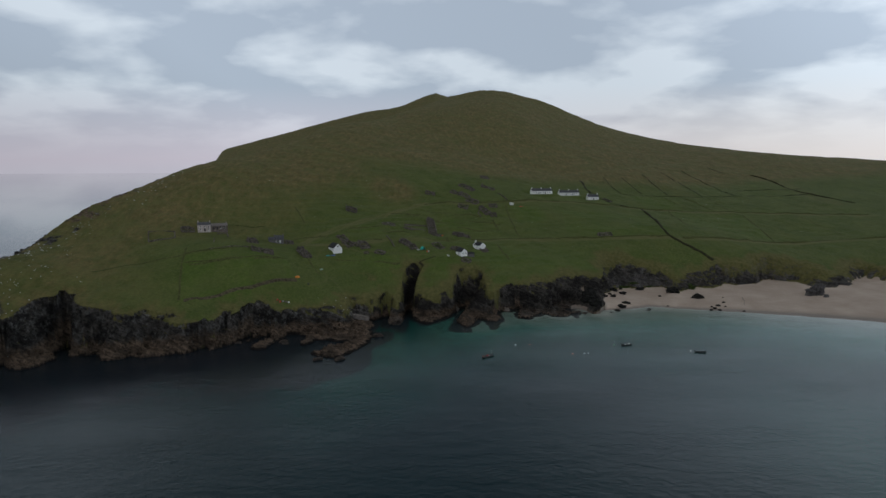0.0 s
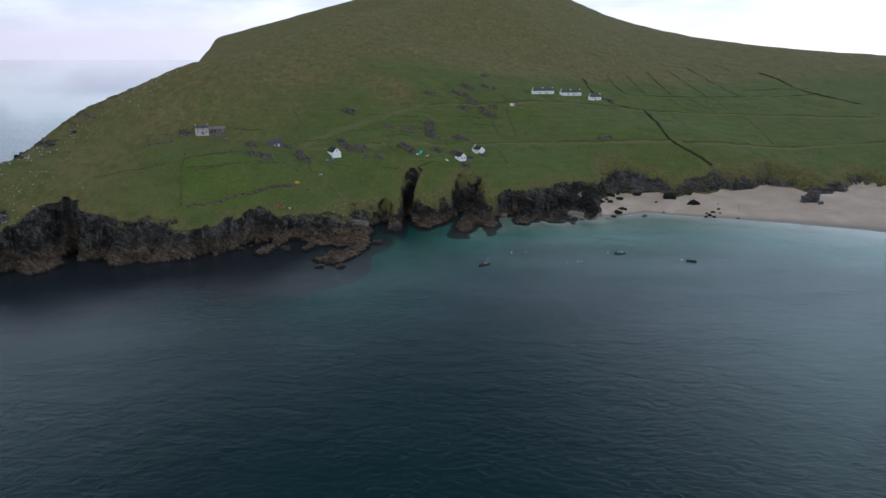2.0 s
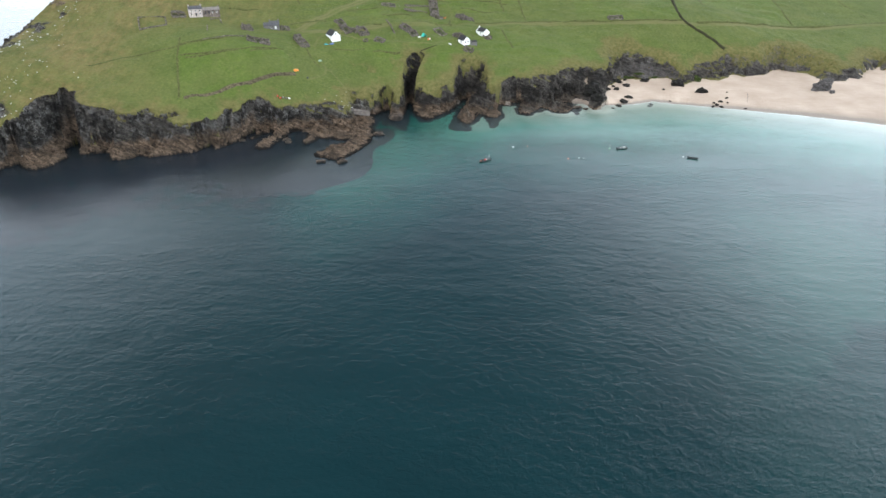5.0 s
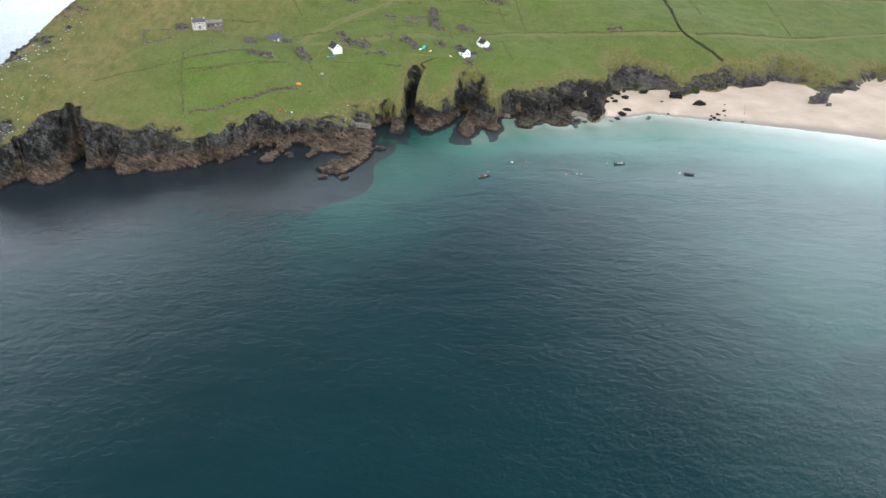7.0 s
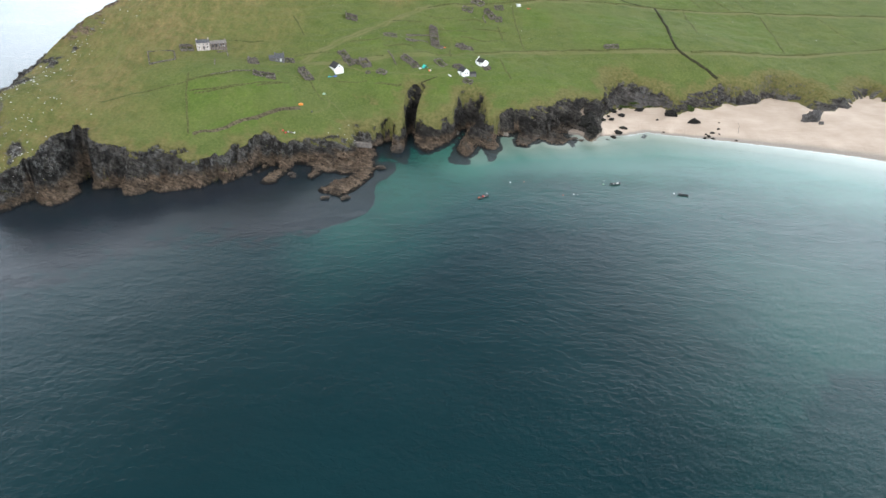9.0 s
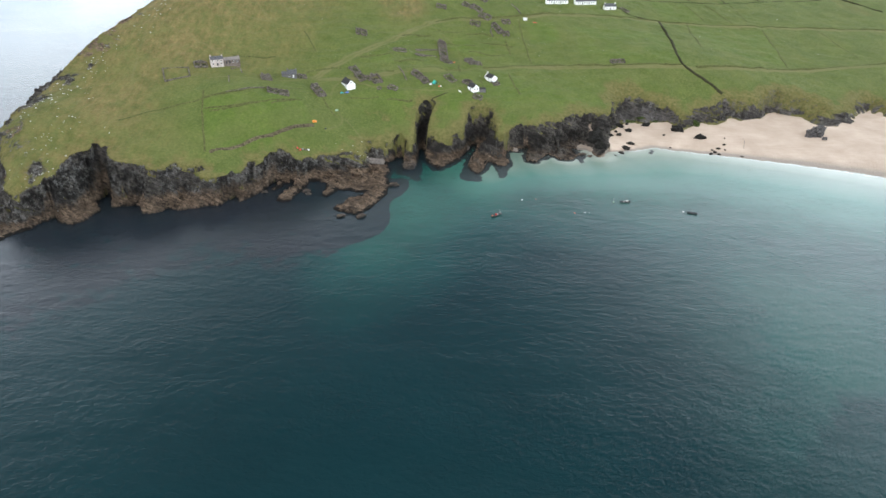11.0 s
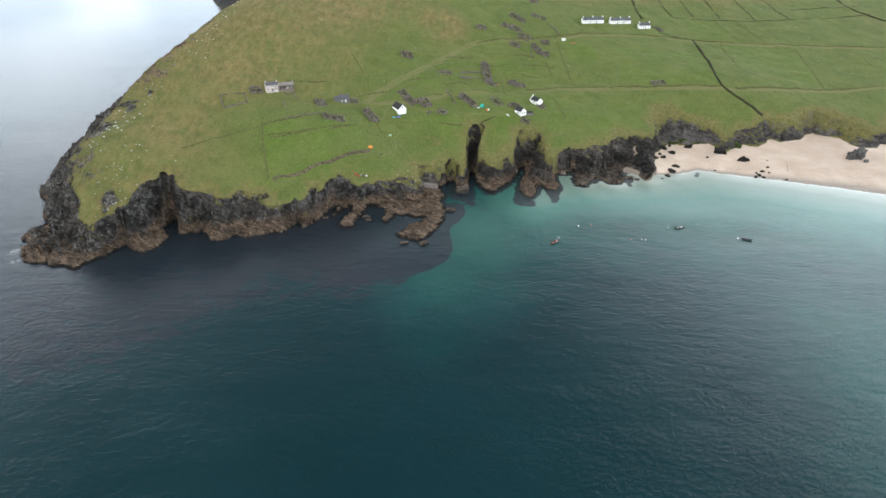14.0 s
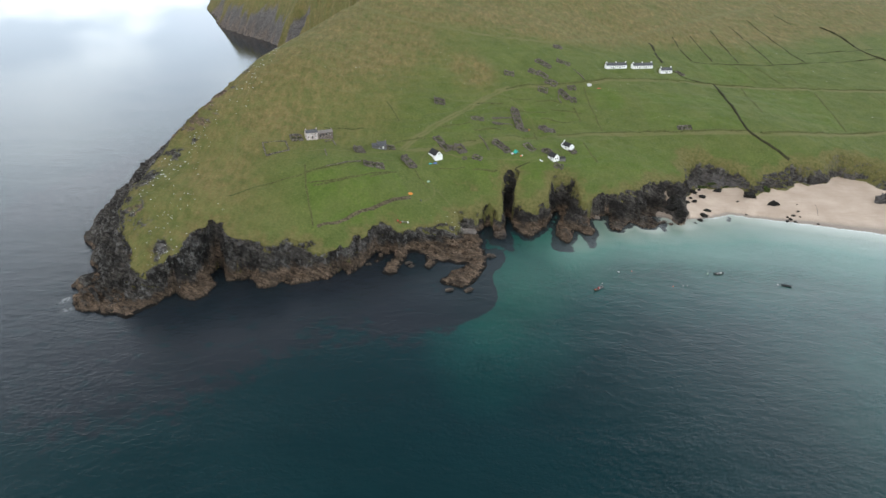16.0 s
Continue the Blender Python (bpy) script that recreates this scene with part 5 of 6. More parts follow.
def draped(points, step, offsets, wander=0.0, seed=0):
    """Rows of places over the ground along a bent line: one row a step, one place for each sideways offset, with its lift."""
    p = np.array(points, float)
    # round the corners off
    for _ in range(2):
        if len(p) > 2:
            q = [p[0]]
            for a, b in zip(p[:-1], p[1:]):
                q += [0.75 * a + 0.25 * b, 0.25 * a + 0.75 * b]
            p = np.array(q + [p[-1]])
    seg = np.hypot(*np.diff(p, axis=0).T)
    s = np.r_[0, np.cumsum(seg)]
    n = max(2, int(s[-1] / step) + 1)
    at = np.linspace(0, s[-1], n)
    x, y = np.interp(at, s, p[:, 0]), np.interp(at, s, p[:, 1])
    tx, ty = np.gradient(x), np.gradient(y)
    ln = np.hypot(tx, ty)
    nx, ny = -ty / ln, tx / ln
    sway = wander * rough(at, 0 * at + seed * 3.7, 14, 3, seed)
    off = np.array([o for o, _ in offsets])
    X = x[:, None] + nx[:, None] * (off + sway[:, None])
    Y = y[:, None] + ny[:, None] * (off + sway[:, None])
    Z = land(X, Y)[0] + np.array([u for _, u in offsets]) * (0.9 + 1.5 * rough(at, 0 * at, 16, 4, seed + 5)[:, None])
    return X, Y, Z


def strip_mesh(X, Y, Z):
    n, m = X.shape
    bm = bmesh.new()
    v = [[bm.verts.new((X[a, b], Y[a, b], Z[a, b])) for b in range(m)] for a in range(n)]
    for a in range(n - 1):
        for b in range(m - 1):
            f = bm.faces.new((v[a][b], v[a + 1][b], v[a + 1][b + 1], v[a][b + 1]))
            f.smooth = True
    bmesh.ops.recalc_face_normals(bm, faces=bm.faces)
    return bm


def field_bank(points, width=1.8, high=0.8, material="bank", label="overgrown earth and stone bank between fields", seed=1, wander=1.2, step=2.4):
    w = width / 2
    X, Y, Z = draped(points, step, [(-w * 1.3, -0.35), (-w * 0.75, 0.65 * high), (0, high), (w * 0.75, 0.65 * high), (w * 1.3, -0.35)], wander, seed)
    bm = strip_mesh(X, Y, Z)
    return thing_mesh("field_bank", bm, material, Matrix(), label, "field bank", "field banks")


def stone_wall(points, high=1.0, thick=0.7, seed=1, label="low broken drystone wall on the grass"):
    """A drystone wall that follows the ground, leg by leg."""
    x0, y0 = points[0]
    z0 = ground_height(x0, y0)
    wall = thing("stone_wall", pose(x0, y0, z0), label, "stone wall", "drystone walls")
    for k, (a, b) in enumerate(zip(points, points[1:])):
        bm = bmesh.new()
        broken_wall(bm, (a[0] - x0, a[1] - y0), (b[0] - x0, b[1] - y0), high, thick, seed + k)
        long = math.hypot(b[0] - a[0], b[1] - a[1])
        za, zb = ground_height(*a) - z0, ground_height(*b) - z0
        for v in bm.verts:
            s = ((v.co.x + x0 - a[0]) * (b[0] - a[0]) + (v.co.y + y0 - a[1]) * (b[1] - a[1])) / long**2
            v.co.z += za + (zb - za) * s
        part("wall_leg", bm, "stone", wall)
    return wall


def boulder(name, label, x, y, rx, ry, high, material, seed, detail=4, turn=0.0, z=None, sink=0.25, group="", jag=0.45):
    """A rough rock: a ball broken up by bedding and lumps, set into what it stands on."""
    bm = bmesh.new()
    bmesh.ops.create_icosphere(bm, subdivisions=detail, radius=1.0)
    for v in bm.verts:
        p = v.co.copy()
        e = noise.fractal((p.x * 1.4 + seed * 3.3, p.y * 1.4, p.z * 1.4 + seed), 1.0, 2.0, 4)
        bed = (p.x * 0.6 + p.y * 0.5 + p.z * 1.2 + 0.3 * e) * 2.6
        step = (bed - math.floor(bed)) - 0.5
        p *= 1 + jag * e + 0.24 * step
        v.co = (p.x * rx, p.y * ry, max(p.z, -0.5) * high)
    z = ground_height(x, y) if z is None else z
    return thing_mesh(name, bm, material, pose(x, y, z + high * (0.5 - sink), 0, 0, turn), label, "rock", group)


# ---- fields, tracks and banks ----
def build_fields():
    deep = "deep dark ditch bank with bracken"
    field_bank([(150, 738), (149, 713), (148, 698), (150, 682)], 2.6, 1.0, "ditch", deep, 11)
    field_bank([(154, 666), (162, 650), (175, 646), (193, 648)], 1.3, 0.6, "ditch", deep, 12)
    field_bank([(191, 648), (188, 613), (184, 579), (179, 552), (179, 539), (180, 530), (185, 522), (195, 513), (204, 503)], 2.1, 0.9, "ditch", deep, 13)
    upper = "bank beside the village road"
    field_bank([(-16, 571), (4, 585), (31, 593), (60, 604), (86, 619), (153, 641), (193, 649), (255, 651), (310, 652), (420, 665)], 1.6, 0.8, "bank", upper, 14)
    field_bank([(22, 513), (55, 524), (117, 530), (178, 531)], 1.8, 0.7, "bank", "long earth bank above the lower fields", 15)
    field_bank([(190, 529), (245, 546), (310, 568), (420, 594)], 2.0, 0.9, "bank", "long earth bank above the lower fields", 16)
    upland_lines = (
        [(182, 765), (181, 730), (186, 705)],
        [(205, 776), (209, 709)],
        [(235, 801), (237, 711)],
        [(268, 834), (273, 772), (273, 710)],
        [(304, 872), (308, 794), (312, 723)],
        [(352, 907), (359, 868)],
        [(185, 703), (230, 704), (272, 709), (322, 726), (416, 759)],
        [(330, 760), (420, 790)])
    lower_lines = (
        [(227, 706), (237, 658)],
        [(276, 708), (279, 661)],
        [(55, 594), (57, 559), (60, 526)],
        [(285, 641), (277, 560)],
        [(216, 645), (207, 571)],
        [(340, 648), (352, 590)],
        [(250, 700), (262, 655)],
        [(-157, 410), (-151, 383), (-145, 362)],
        [(-199, 375), (-179, 391), (-156, 401), (-143, 410), (-122, 421), (-101, 438)],
        [(-152, 393), (-120, 403), (-99, 422)],
        [(-87, 434), (-82, 423), (-76, 419)],
        [(18, 486), (21, 466)],
        [(40, 503), (47, 472)],
        [(-112, 512), (-101, 492)])
    for k, pts in enumerate(upland_lines + lower_lines):
        upland = k < len(upland_lines)
        field_bank(pts, 1.4 if upland else 1.2, 0.36 if upland else 0.28, "heath" if upland else "bank", "dark heathery bank between upland strips" if upland else "overgrown earth and stone bank between fields", 20 + k)
    # stony edges on the headland
    stony = "stony tumbled edge of an old field"
    for k, pts in enumerate(([(-156, 403), (-151, 405), (-142, 409), (-135, 413), (-127, 417), (-120, 425)], [(-149, 392), (-140, 395), (-133, 397), (-127, 400), (-121, 403)], [(-115, 405), (-106, 414), (-99, 422)])):
        field_bank(pts, 1.2, 0.45, "bank", stony, 150 + k)
    # small terraces and tumbled boundaries among the ruins
    rng = random.Random(31)
    for k, (x, y, lean, long) in enumerate(((-58, 500, 24, 26), (-34, 500, 20, 22), (-8, 498, 14, 26), (-50, 478, 16, 14), (-30, 545, 22, 24), (6, 545, 10, 22), (26, 535, 6, 30), (-4, 560, 16, 20),
                                            (34, 552, -4, 26), (20, 565, 12, 22), (-62, 445, 12, 20), (-38, 449, 8, 18), (44, 548, -78, 20), (4, 503, -74, 14), (-92, 470, 30, 24), (-140, 470, 24, 30))):
        c, sn = math.cos(radians(lean)), math.sin(radians(lean))
        pts = [(x + c * long * t - sn * rng.uniform(-2, 2), y + sn * long * t + c * rng.uniform(-2, 2)) for t in (-0.5, -0.15, 0.2, 0.5)]
        field_bank(pts, rng.uniform(0.8, 1.6), rng.uniform(0.3, 0.6), "bank", "low grassy terrace edge among old plots", 80 + k, 2.0, 2.0)
    field_bank([(-16, 453.5), (-13.2, 455.5), (-9.5, 457.3), (-5, 459.3)], 0.9, 0.3, "heath", "dark ditch running down into the gully", 62)
    field_bank([(393, 866), (405, 850), (400, 787), (413, 751), (440, 720)], 2.2, 0.9, "ditch", deep, 60)
    field_bank([(-142.6, 363.0), (-131.9, 369.2), (-121.2, 377.5), (-104.7, 389.5), (-88.5, 401.4)], 1.9, 0.7, "stony", "old stone-faced bank along the cliff field", 61)


build_fields()


# ---- the village ----
def build_village():
    three = dict(eaves=2.9, ridge=5.0)
    cottage("terrace_house", "whitewashed pair of cottages with slate roof, three chimneys", 94, 645.5, 9, 20, 5.6, **three, chimneys=(-9.3, 0, 9.3),
            doors=(-3.2, 3.2), windows=((-7.6, 0.9, 1.2), (-5.4, 0.9, 1.2), (-1.2, 0.9, 1.2), (1.2, 0.9, 1.2), (5.4, 0.9, 1.2), (7.6, 0.9, 1.2)), group="white upper cottages")
    cottage("terrace_house", "whitewashed cottage pair with slate roof beside the ditch", 122.5, 659, 11, 20, 5.6, **three, chimneys=(-9.3, 0, 9.3),
            doors=(-3.2, 3.2), windows=((-7.6, 0.9, 1.2), (-5.4, 0.9, 1.2), (-1.2, 0.9, 1.2), (1.2, 0.9, 1.2), (5.4, 0.9, 1.2), (7.6, 0.9, 1.2)), group="white upper cottages")
    cottage("single_house", "small single whitewashed cottage with grey roof", 146, 659, 9, 11, 5.6, **three, chimneys=(-4.9, 4.9),
            doors=(0.3,), windows=((-3.4, 0.9, 1.2), (-1.5, 0.9, 1.2), (3.2, 0.9, 1.2)), group="white upper cottages")
    tank = bmesh.new()
    bmesh.ops.create_cone(tank, segments=14, radius1=0.9, radius2=0.85, depth=1.6, cap_ends=True, matrix=Matrix.Translation((0, 0, 0.7)))
    soften(tank, 0.06)
    thing_mesh("water_tank", tank, "door_white", pose(152, 665, ground_height(152, 665)), "white round water tank behind the cottage", "water tank")
    # two-storey farmhouse with a lower wing
    yard = ground_height(-156, 449.5) + 0.45
    cottage("farmhouse", "pale two-storey farmhouse with grey slate roof", -159.5, 449.0, 24, 8.2, 5.4, 4.3, 5.8, walls="pale_render", chimneys=(-3.7, 3.7),
            doors=(0.2,), windows=((-2.6, 0.8, 1.1), (2.6, 0.8, 1.1), (-2.6, 2.7, 1.0), (0.1, 2.7, 1.0), (2.6, 2.7, 1.0)), z=yard)
    cottage("farm_wing", "lower grey farm wing with sagging roof and dark doorways", -150.8, 453.0, 24, 10.4, 5.0, 2.5, 3.8, walls="old_stone", roof="old_roof", chimneys=(4.7,),
            doors=(-3.6, -1.4), windows=((0.9, 0.6, 1.4), (3.4, 0.6, 1.4)), z=yard + 0.75)
    ruin("tumbled stone yard beside the pale farmhouse", -169, 445, 24, 8, 5, 1.6, 2, 101)
    cottage("slate_house", "grey stone house with dark slate roof and white door", -111.5, 455.7, 12, 6.4, 5.2, 2.6, 4.8, walls="grey_render", chimneys=(-2.8, 2.8),
            doors=(0.9,), windows=((-1.6, 0.8, 1.1),), door_paint="door_white")
    cottage("slate_annex", "low slate-roofed annex of the grey house", -116.5, 454.7, 12, 3.4, 4.0, 1.6, 2.9, walls="grey_render")
    ruin("broken walls beside the grey slate-roofed house", -105.0, 458, 14, 5.5, 4.2, 1.3, 1, 102)
    cottage("white_house", "white gabled house with a black roof", -73.2, 454.5, -58, 9.4, 6.0, 2.5, 5.3, roof="tarred", gable_windows=(1, ((0, 3.1),)), windows=((2.0, 0.9, 1.1),), doors=(-0.8,), door_paint="door_white")
    cottage("white_cottage", "small white gabled cottage with black roof above the cove", 13.0, 467.4, -56, 6.6, 5.2, 2.5, 4.8, roof="tarred", gable_windows=(1, ((-1.1, 1.0), (1.1, 1.0))), doors=(0,))
    cottage("black_shed", "low black-roofed stone shed against the white cottage", 19.2, 468.3, 14, 4.6, 3.6, 1.9, 2.6, walls="grey_render", roof="tarred")
    cottage("white_cottage", "white-walled cottage with black roof and stone gable", 26.5, 489.0, -57, 9.4, 5.0, 2.0, 4.0, roof="tarred", roof_span=(-3.4, 4.2), chimneys=(-4.0,), windows=((-2.6, 0.8, 1.0),), doors=(0.6,))
    ruin("collapsed stone end beside the white cottage", 29.6, 483.2, -62, 4.0, 4.6, 1.8, 1, 103)
    ruin("roofless stone house behind the white cottage", 9.3, 476.5, -62, 7.5, 5, 2.0, 1, 104)
    ruin("low tumbled stone pen below the cottage", 16.0, 460.0, -20, 6, 4, 1.2, 1, 105)
    # roofless houses up and down the slope
    ruin("square roofless stone house with gables standing", -125.8, 442.5, -68, 8.5, 6.2, 2.2, 1, 111, gables=1)
    ruin("long roofless stone house with pale inner walls", -113.4, 420.5, 14, 13, 5, 1.9, 3, 112)
    ruin("roofless stone house above the tent field", -91.4, 440.2, -58, 12.5, 5.6, 2.2, 2, 113, gables=1)
    ruin("small roofless hut alone on the slope", -71.4, 527.0, 6, 8, 4.4, 1.9, 2, 114, gables=1)
    ruin("ruined stone house in a chain of ruins", -71.0, 475.5, -50, 8, 5, 1.9, 1, 115)
    ruin("ruined stone house in a chain of ruins", -66.2, 467.0, -50, 7.5, 5, 1.8, 1, 116)
    ruin("roofless stone house with one tall gable", -55.4, 467.0, -60, 8.5, 6, 2.3, 1, 117, gables=1)
    ruin("low walls of a stone outhouse", -62.0, 467.0, 10, 5, 3.6, 1.3, 1, 118)
    ruin("low walls of a small stone shelter", -43.2, 459.0, -20, 6.4, 4.4, 1.4, 1, 119)
    ruin("sunken mossy footings of a stone house", -41.4, 514.0, 4, 9.5, 4.6, 1.1, 2, 120)
    ruin("long row of roofless stone rooms up the slope", -8.9, 529.0, -85, 26, 6.0, 2.5, 4, 121, gables=1)
    ruin("roofless stone outhouse at the foot of the row", -6.2, 514.0, 8, 9, 4.6, 2.0, 2, 122)
    ruin("long roofless stone house beside the teal tent", -24.8, 477.0, -54, 16, 5.2, 1.9, 3, 123)
    ruin("roofless stone house with a broken porch", 12.6, 517.0, -62, 10, 6, 2.2, 2, 124, gables=1)
    ruin("broken stone porch beside a roofless house", 18.4, 517.5, 30, 4.5, 3.6, 1.8, 1, 125)
    ruin("mossy stone footings above the cottage", -3.2, 482.0, -50, 9, 5, 1.1, 1, 126)
    for k, (x, y, turn, ln, wd, rooms) in enumerate(((-11, 595.5, 0, 8, 5, 1), (20, 626, -30, 9, 6, 1), (25.5, 622, -30, 7, 5, 1), (42.5, 635.5, -20, 12, 5, 2), (41.5, 670, 10, 8, 5, 1),
                                                     (12, 606, -20, 10, 5, 2), (19.5, 603.5, -40, 9, 6, 1), (26, 592.5, -30, 10, 6, 2), (17.5, 580.5, -10, 8, 6, 1),
                                                     (36, 578, -60, 12, 4.6, 2), (43, 572, 0, 5, 4, 1), (44, 590, 10, 7, 4, 1))):
        ruin("grey ruined cottage among the upper village ruins", x, y, turn, ln, wd, 1.8, rooms, 140 + k, gables=k % 3 == 0)
    ruin("low line of ruined sheds above the beach", 129, 534.5, 6, 11, 4.5, 1.3, 3, 160)
    ruin("heap of grey building stone beside the single cottage", 161, 661, -55, 9, 4, 1.1, 1, 161)
    # loose walls
    stone_wall([(-189, 431), (-175, 438), (-170.5, 427), (-184, 419), (-189, 431)], 0.9, 0.7, 201, "rectangular stone pen on the open slope")
    stone_wall([(-150, 447), (-145, 451), (-142, 444)], 0.9, 0.7, 205)
    stone_wall([(-148, 434), (-145, 424)], 0.7, 0.6, 208)
    stone_wall([(-30, 520.5), (-13, 530)], 1.0, 0.7, 211, "terrace wall reaching out from the ruined row")
    stone_wall([(-30, 512), (-13.5, 517)], 1.0, 0.7, 214, "terrace wall reaching out from the ruined row")
    stone_wall([(-41, 487), (-37, 480), (-34, 471)], 0.9, 0.7, 217)
    stone_wall([(51, 625), (55, 615), (58, 606)], 1.0, 0.8, 221)
    stone_wall([(-30, 487), (-24, 483)], 0.9, 0.7, 224)
    stone_wall([(33, 584), (30, 574), (32, 566)], 0.9, 0.7, 227)
    stone_wall([(-143, 409), (-132, 415), (-122, 421)], 0.8, 0.7, 230)
    ring = [(-52.5 + 1.6 * math.cos(t), 457.5 + 1.6 * math.sin(t)) for t in (0, 1.05, 2.09, 3.14, 4.19, 5.24, 0)]
    stone_wall(ring, 0.7, 0.6, 233, "small round well of pale stone")


build_village()


# ---- tents, gear and the landing ----
def dome_tent(label, x, y, r, material, turn):
    tent = thing("dome_tent", pose(x, y, ground_height(x, y), 0, 0, turn), label, "tent", "tents")
    bm = bmesh.new()
    n, m = 24, 8
    rows = []
    for j in range(m + 1):
        a = math.pi / 2 * j / m
        row = []
        for k in range(n):
            t = 2 * math.pi * k / n
            seam = 1 - 0.05 * abs(math.sin(3 * t))
            row.append(bm.verts.new((r * 1.15 * seam * math.cos(a) * math.cos(t), r * seam * math.cos(a) * math.sin(t), 0.8 * r * math.sin(a) - 0.15)))
        rows.append(row)
    for p, q in zip(rows, rows[1:]):
        for k in range(n):
            bm.faces.new((p[k], p[(k + 1) % n], q[(k + 1) % n], q[k])).smooth = True
    bmesh.ops.remove_doubles(bm, verts=bm.verts, dist=0.01)
    part("canopy", bm, material, tent)
    for side in (0, 1):
        bm = bmesh.new()
        for k in range(12):
            a, b = math.pi * k / 12, math.pi * (k + 1) / 12
            for u, v in ((a, b),):
                p = Vector((r * 1.17 * math.cos(u), 0, 0.82 * r * math.sin(u) - 0.14))
                q = Vector((r * 1.17 * math.cos(v), 0, 0.82 * r * math.sin(v) - 0.14))
                mtx = look((p + q) / 2, q)
                bmesh.ops.create_cone(bm, segments=6, radius1=0.025, radius2=0.025, depth=(q - p).length, cap_ends=True, matrix=mtx)
        bmesh.ops.rotate(bm, verts=bm.verts, matrix=Matrix.Rotation(radians(45 + 90 * side), 3, "Z"))
        part("pole", bm, "steel", tent, "curved tent pole")
    bm = bmesh.new()
    prism(bm, [(-0.45, -0.1), (0.45, -0.1), (0.3, 0.62 * r), (0, 0.72 * r), (-0.3, 0.62 * r)], -r * 0.99, -r * 0.80)
    part("door_flap", bm, material, tent)


def ridge_tent(x, y, turn):
    tent = thing("ridge_tent", pose(x, y, ground_height(x, y), 0, 0, turn), "teal ridge tent beside the stone ruin", "tent", "tents")
    for side in (-1, 1):
        bm = bmesh.new()
        prism(bm, [(0, 2.1), (side * 1.6, 0.05), (side * 1.64, 0.02), (0, 2.16)], -1.7, 1.7)
        bmesh.ops.recalc_face_normals(bm, faces=bm.faces)
        part("fly_sheet", bm, "teal", tent)
    bm = bmesh.new()
    prism(bm, [(-1.5, 0.0), (1.5, 0.0), (0, 2.0)], 1.62, 1.66)
    part("end_panel", bm, "teal", tent)
    bm = bmesh.new()
    prism(bm, [(-1.5, 0.0), (-0.4, 0.0), (0, 2.0)], -1.66, -1.62)
    part("door_flap", bm, "cyan", tent, "folded tent door flap")
    for yy in (-1.7, 1.7):
        bm = bmesh.new()
        bmesh.ops.create_cone(bm, segments=8, radius1=0.03, radius2=0.03, depth=2.2, cap_ends=True, matrix=Matrix.Translation((0, yy, 1.08)))
        part("pole", bm, "steel", tent, "upright tent pole")


def crumpled(name, label, x, y, rx, ry, material, seed):
    bm = bmesh.new()
    bmesh.ops.create_grid(bm, x_segments=18, y_segments=14, size=1.0)
    for v in bm.verts:
        e = noise.fractal((v.co.x * 2.2 + seed, v.co.y * 2.2, seed), 1.0, 2.0, 3)
        edge = 1 - max(abs(v.co.x), abs(v.co.y)) ** 4
        v.co = (v.co.x * rx * (1 + 0.1 * e), v.co.y * ry * (1 + 0.12 * e), 0.1 + 0.45 * max(0, 0.4 + e) * edge)
    solid = bmesh.ops.extrude_face_region(bm, geom=bm.faces[:])
    for g in solid["geom"]:
        if isinstance(g, bmesh.types.BMVert):
            g.co.z -= 0.12
    bmesh.ops.recalc_face_normals(bm, faces=bm.faces)
    thing_mesh(name, bm, material, pose(x, y, ground_height(x, y), 0, 0, seed * 40), label, "tarpaulin")


def hull_mesh(long, wide, deep, sheer=0.25, flat_stern=True, n=16):
    """An open-topped boat's shell, bow towards +x, with thickness."""
    bm = bmesh.new()
    rows = []
    for k in range(n + 1):
        t = k / n
        w = wide / 2 * (min(1.0, (t / 0.15 + 0.7) if flat_stern else (t / 0.3) ** 0.6 if t < 0.3 else 1.0)) * (1 - max(0, (t - 0.5) / 0.5) ** 2.2 * 0.97)
        x = (t - 0.5) * long
        lift = sheer * max(0, t - 0.4) ** 2 * 2.2
        ring = []
        for a in range(9):
            s = a / 8 * 2 - 1
            ring.append(bm.verts.new((x, w * math.copysign(abs(s) ** 0.7, s), -deep * (1 - abs(s) ** 2.4) + deep * 0.7 + lift)))
        rows.append(ring)
    for p, q in zip(rows, rows[1:]):
        for a in range(8):
            bm.faces.new((p[a], q[a], q[a + 1], p[a + 1])).smooth = True
    bm.faces.new(rows[0])
    shell = bmesh.ops.extrude_face_region(bm, geom=bm.faces[:])
    for g in shell["geom"]:
        if isinstance(g, bmesh.types.BMVert):
            g.co.z += 0.08
            g.co.y *= 0.93
            g.co.x *= 0.985
    bmesh.ops.recalc_face_normals(bm, faces=bm.faces)
    return bm


def tube(bm, points, radius, closed=False, sides=10):
    pts = [Vector(p) for p in points]
    rings = []
    for k, p in enumerate(pts):
        a, b = pts[max(0, k - 1)], pts[min(len(pts) - 1, k + 1)]
        d = (b - a).normalized()
        side = d.cross(Vector((0, 0, 1))).normalized()
        up = side.cross(d)
        rings.append([bm.verts.new(p + radius * (math.cos(t) * side + math.sin(t) * up)) for t in [2 * math.pi * j / sides for j in range(sides)]])
    for p, q in zip(rings, rings[1:]):
        for j in range(sides):
            bm.faces.new((p[j], p[(j + 1) % sides], q[(j + 1) % sides], q[j])).smooth = True
    bm.faces.new(rings[0][::-1])
    bm.faces.new(rings[-1])


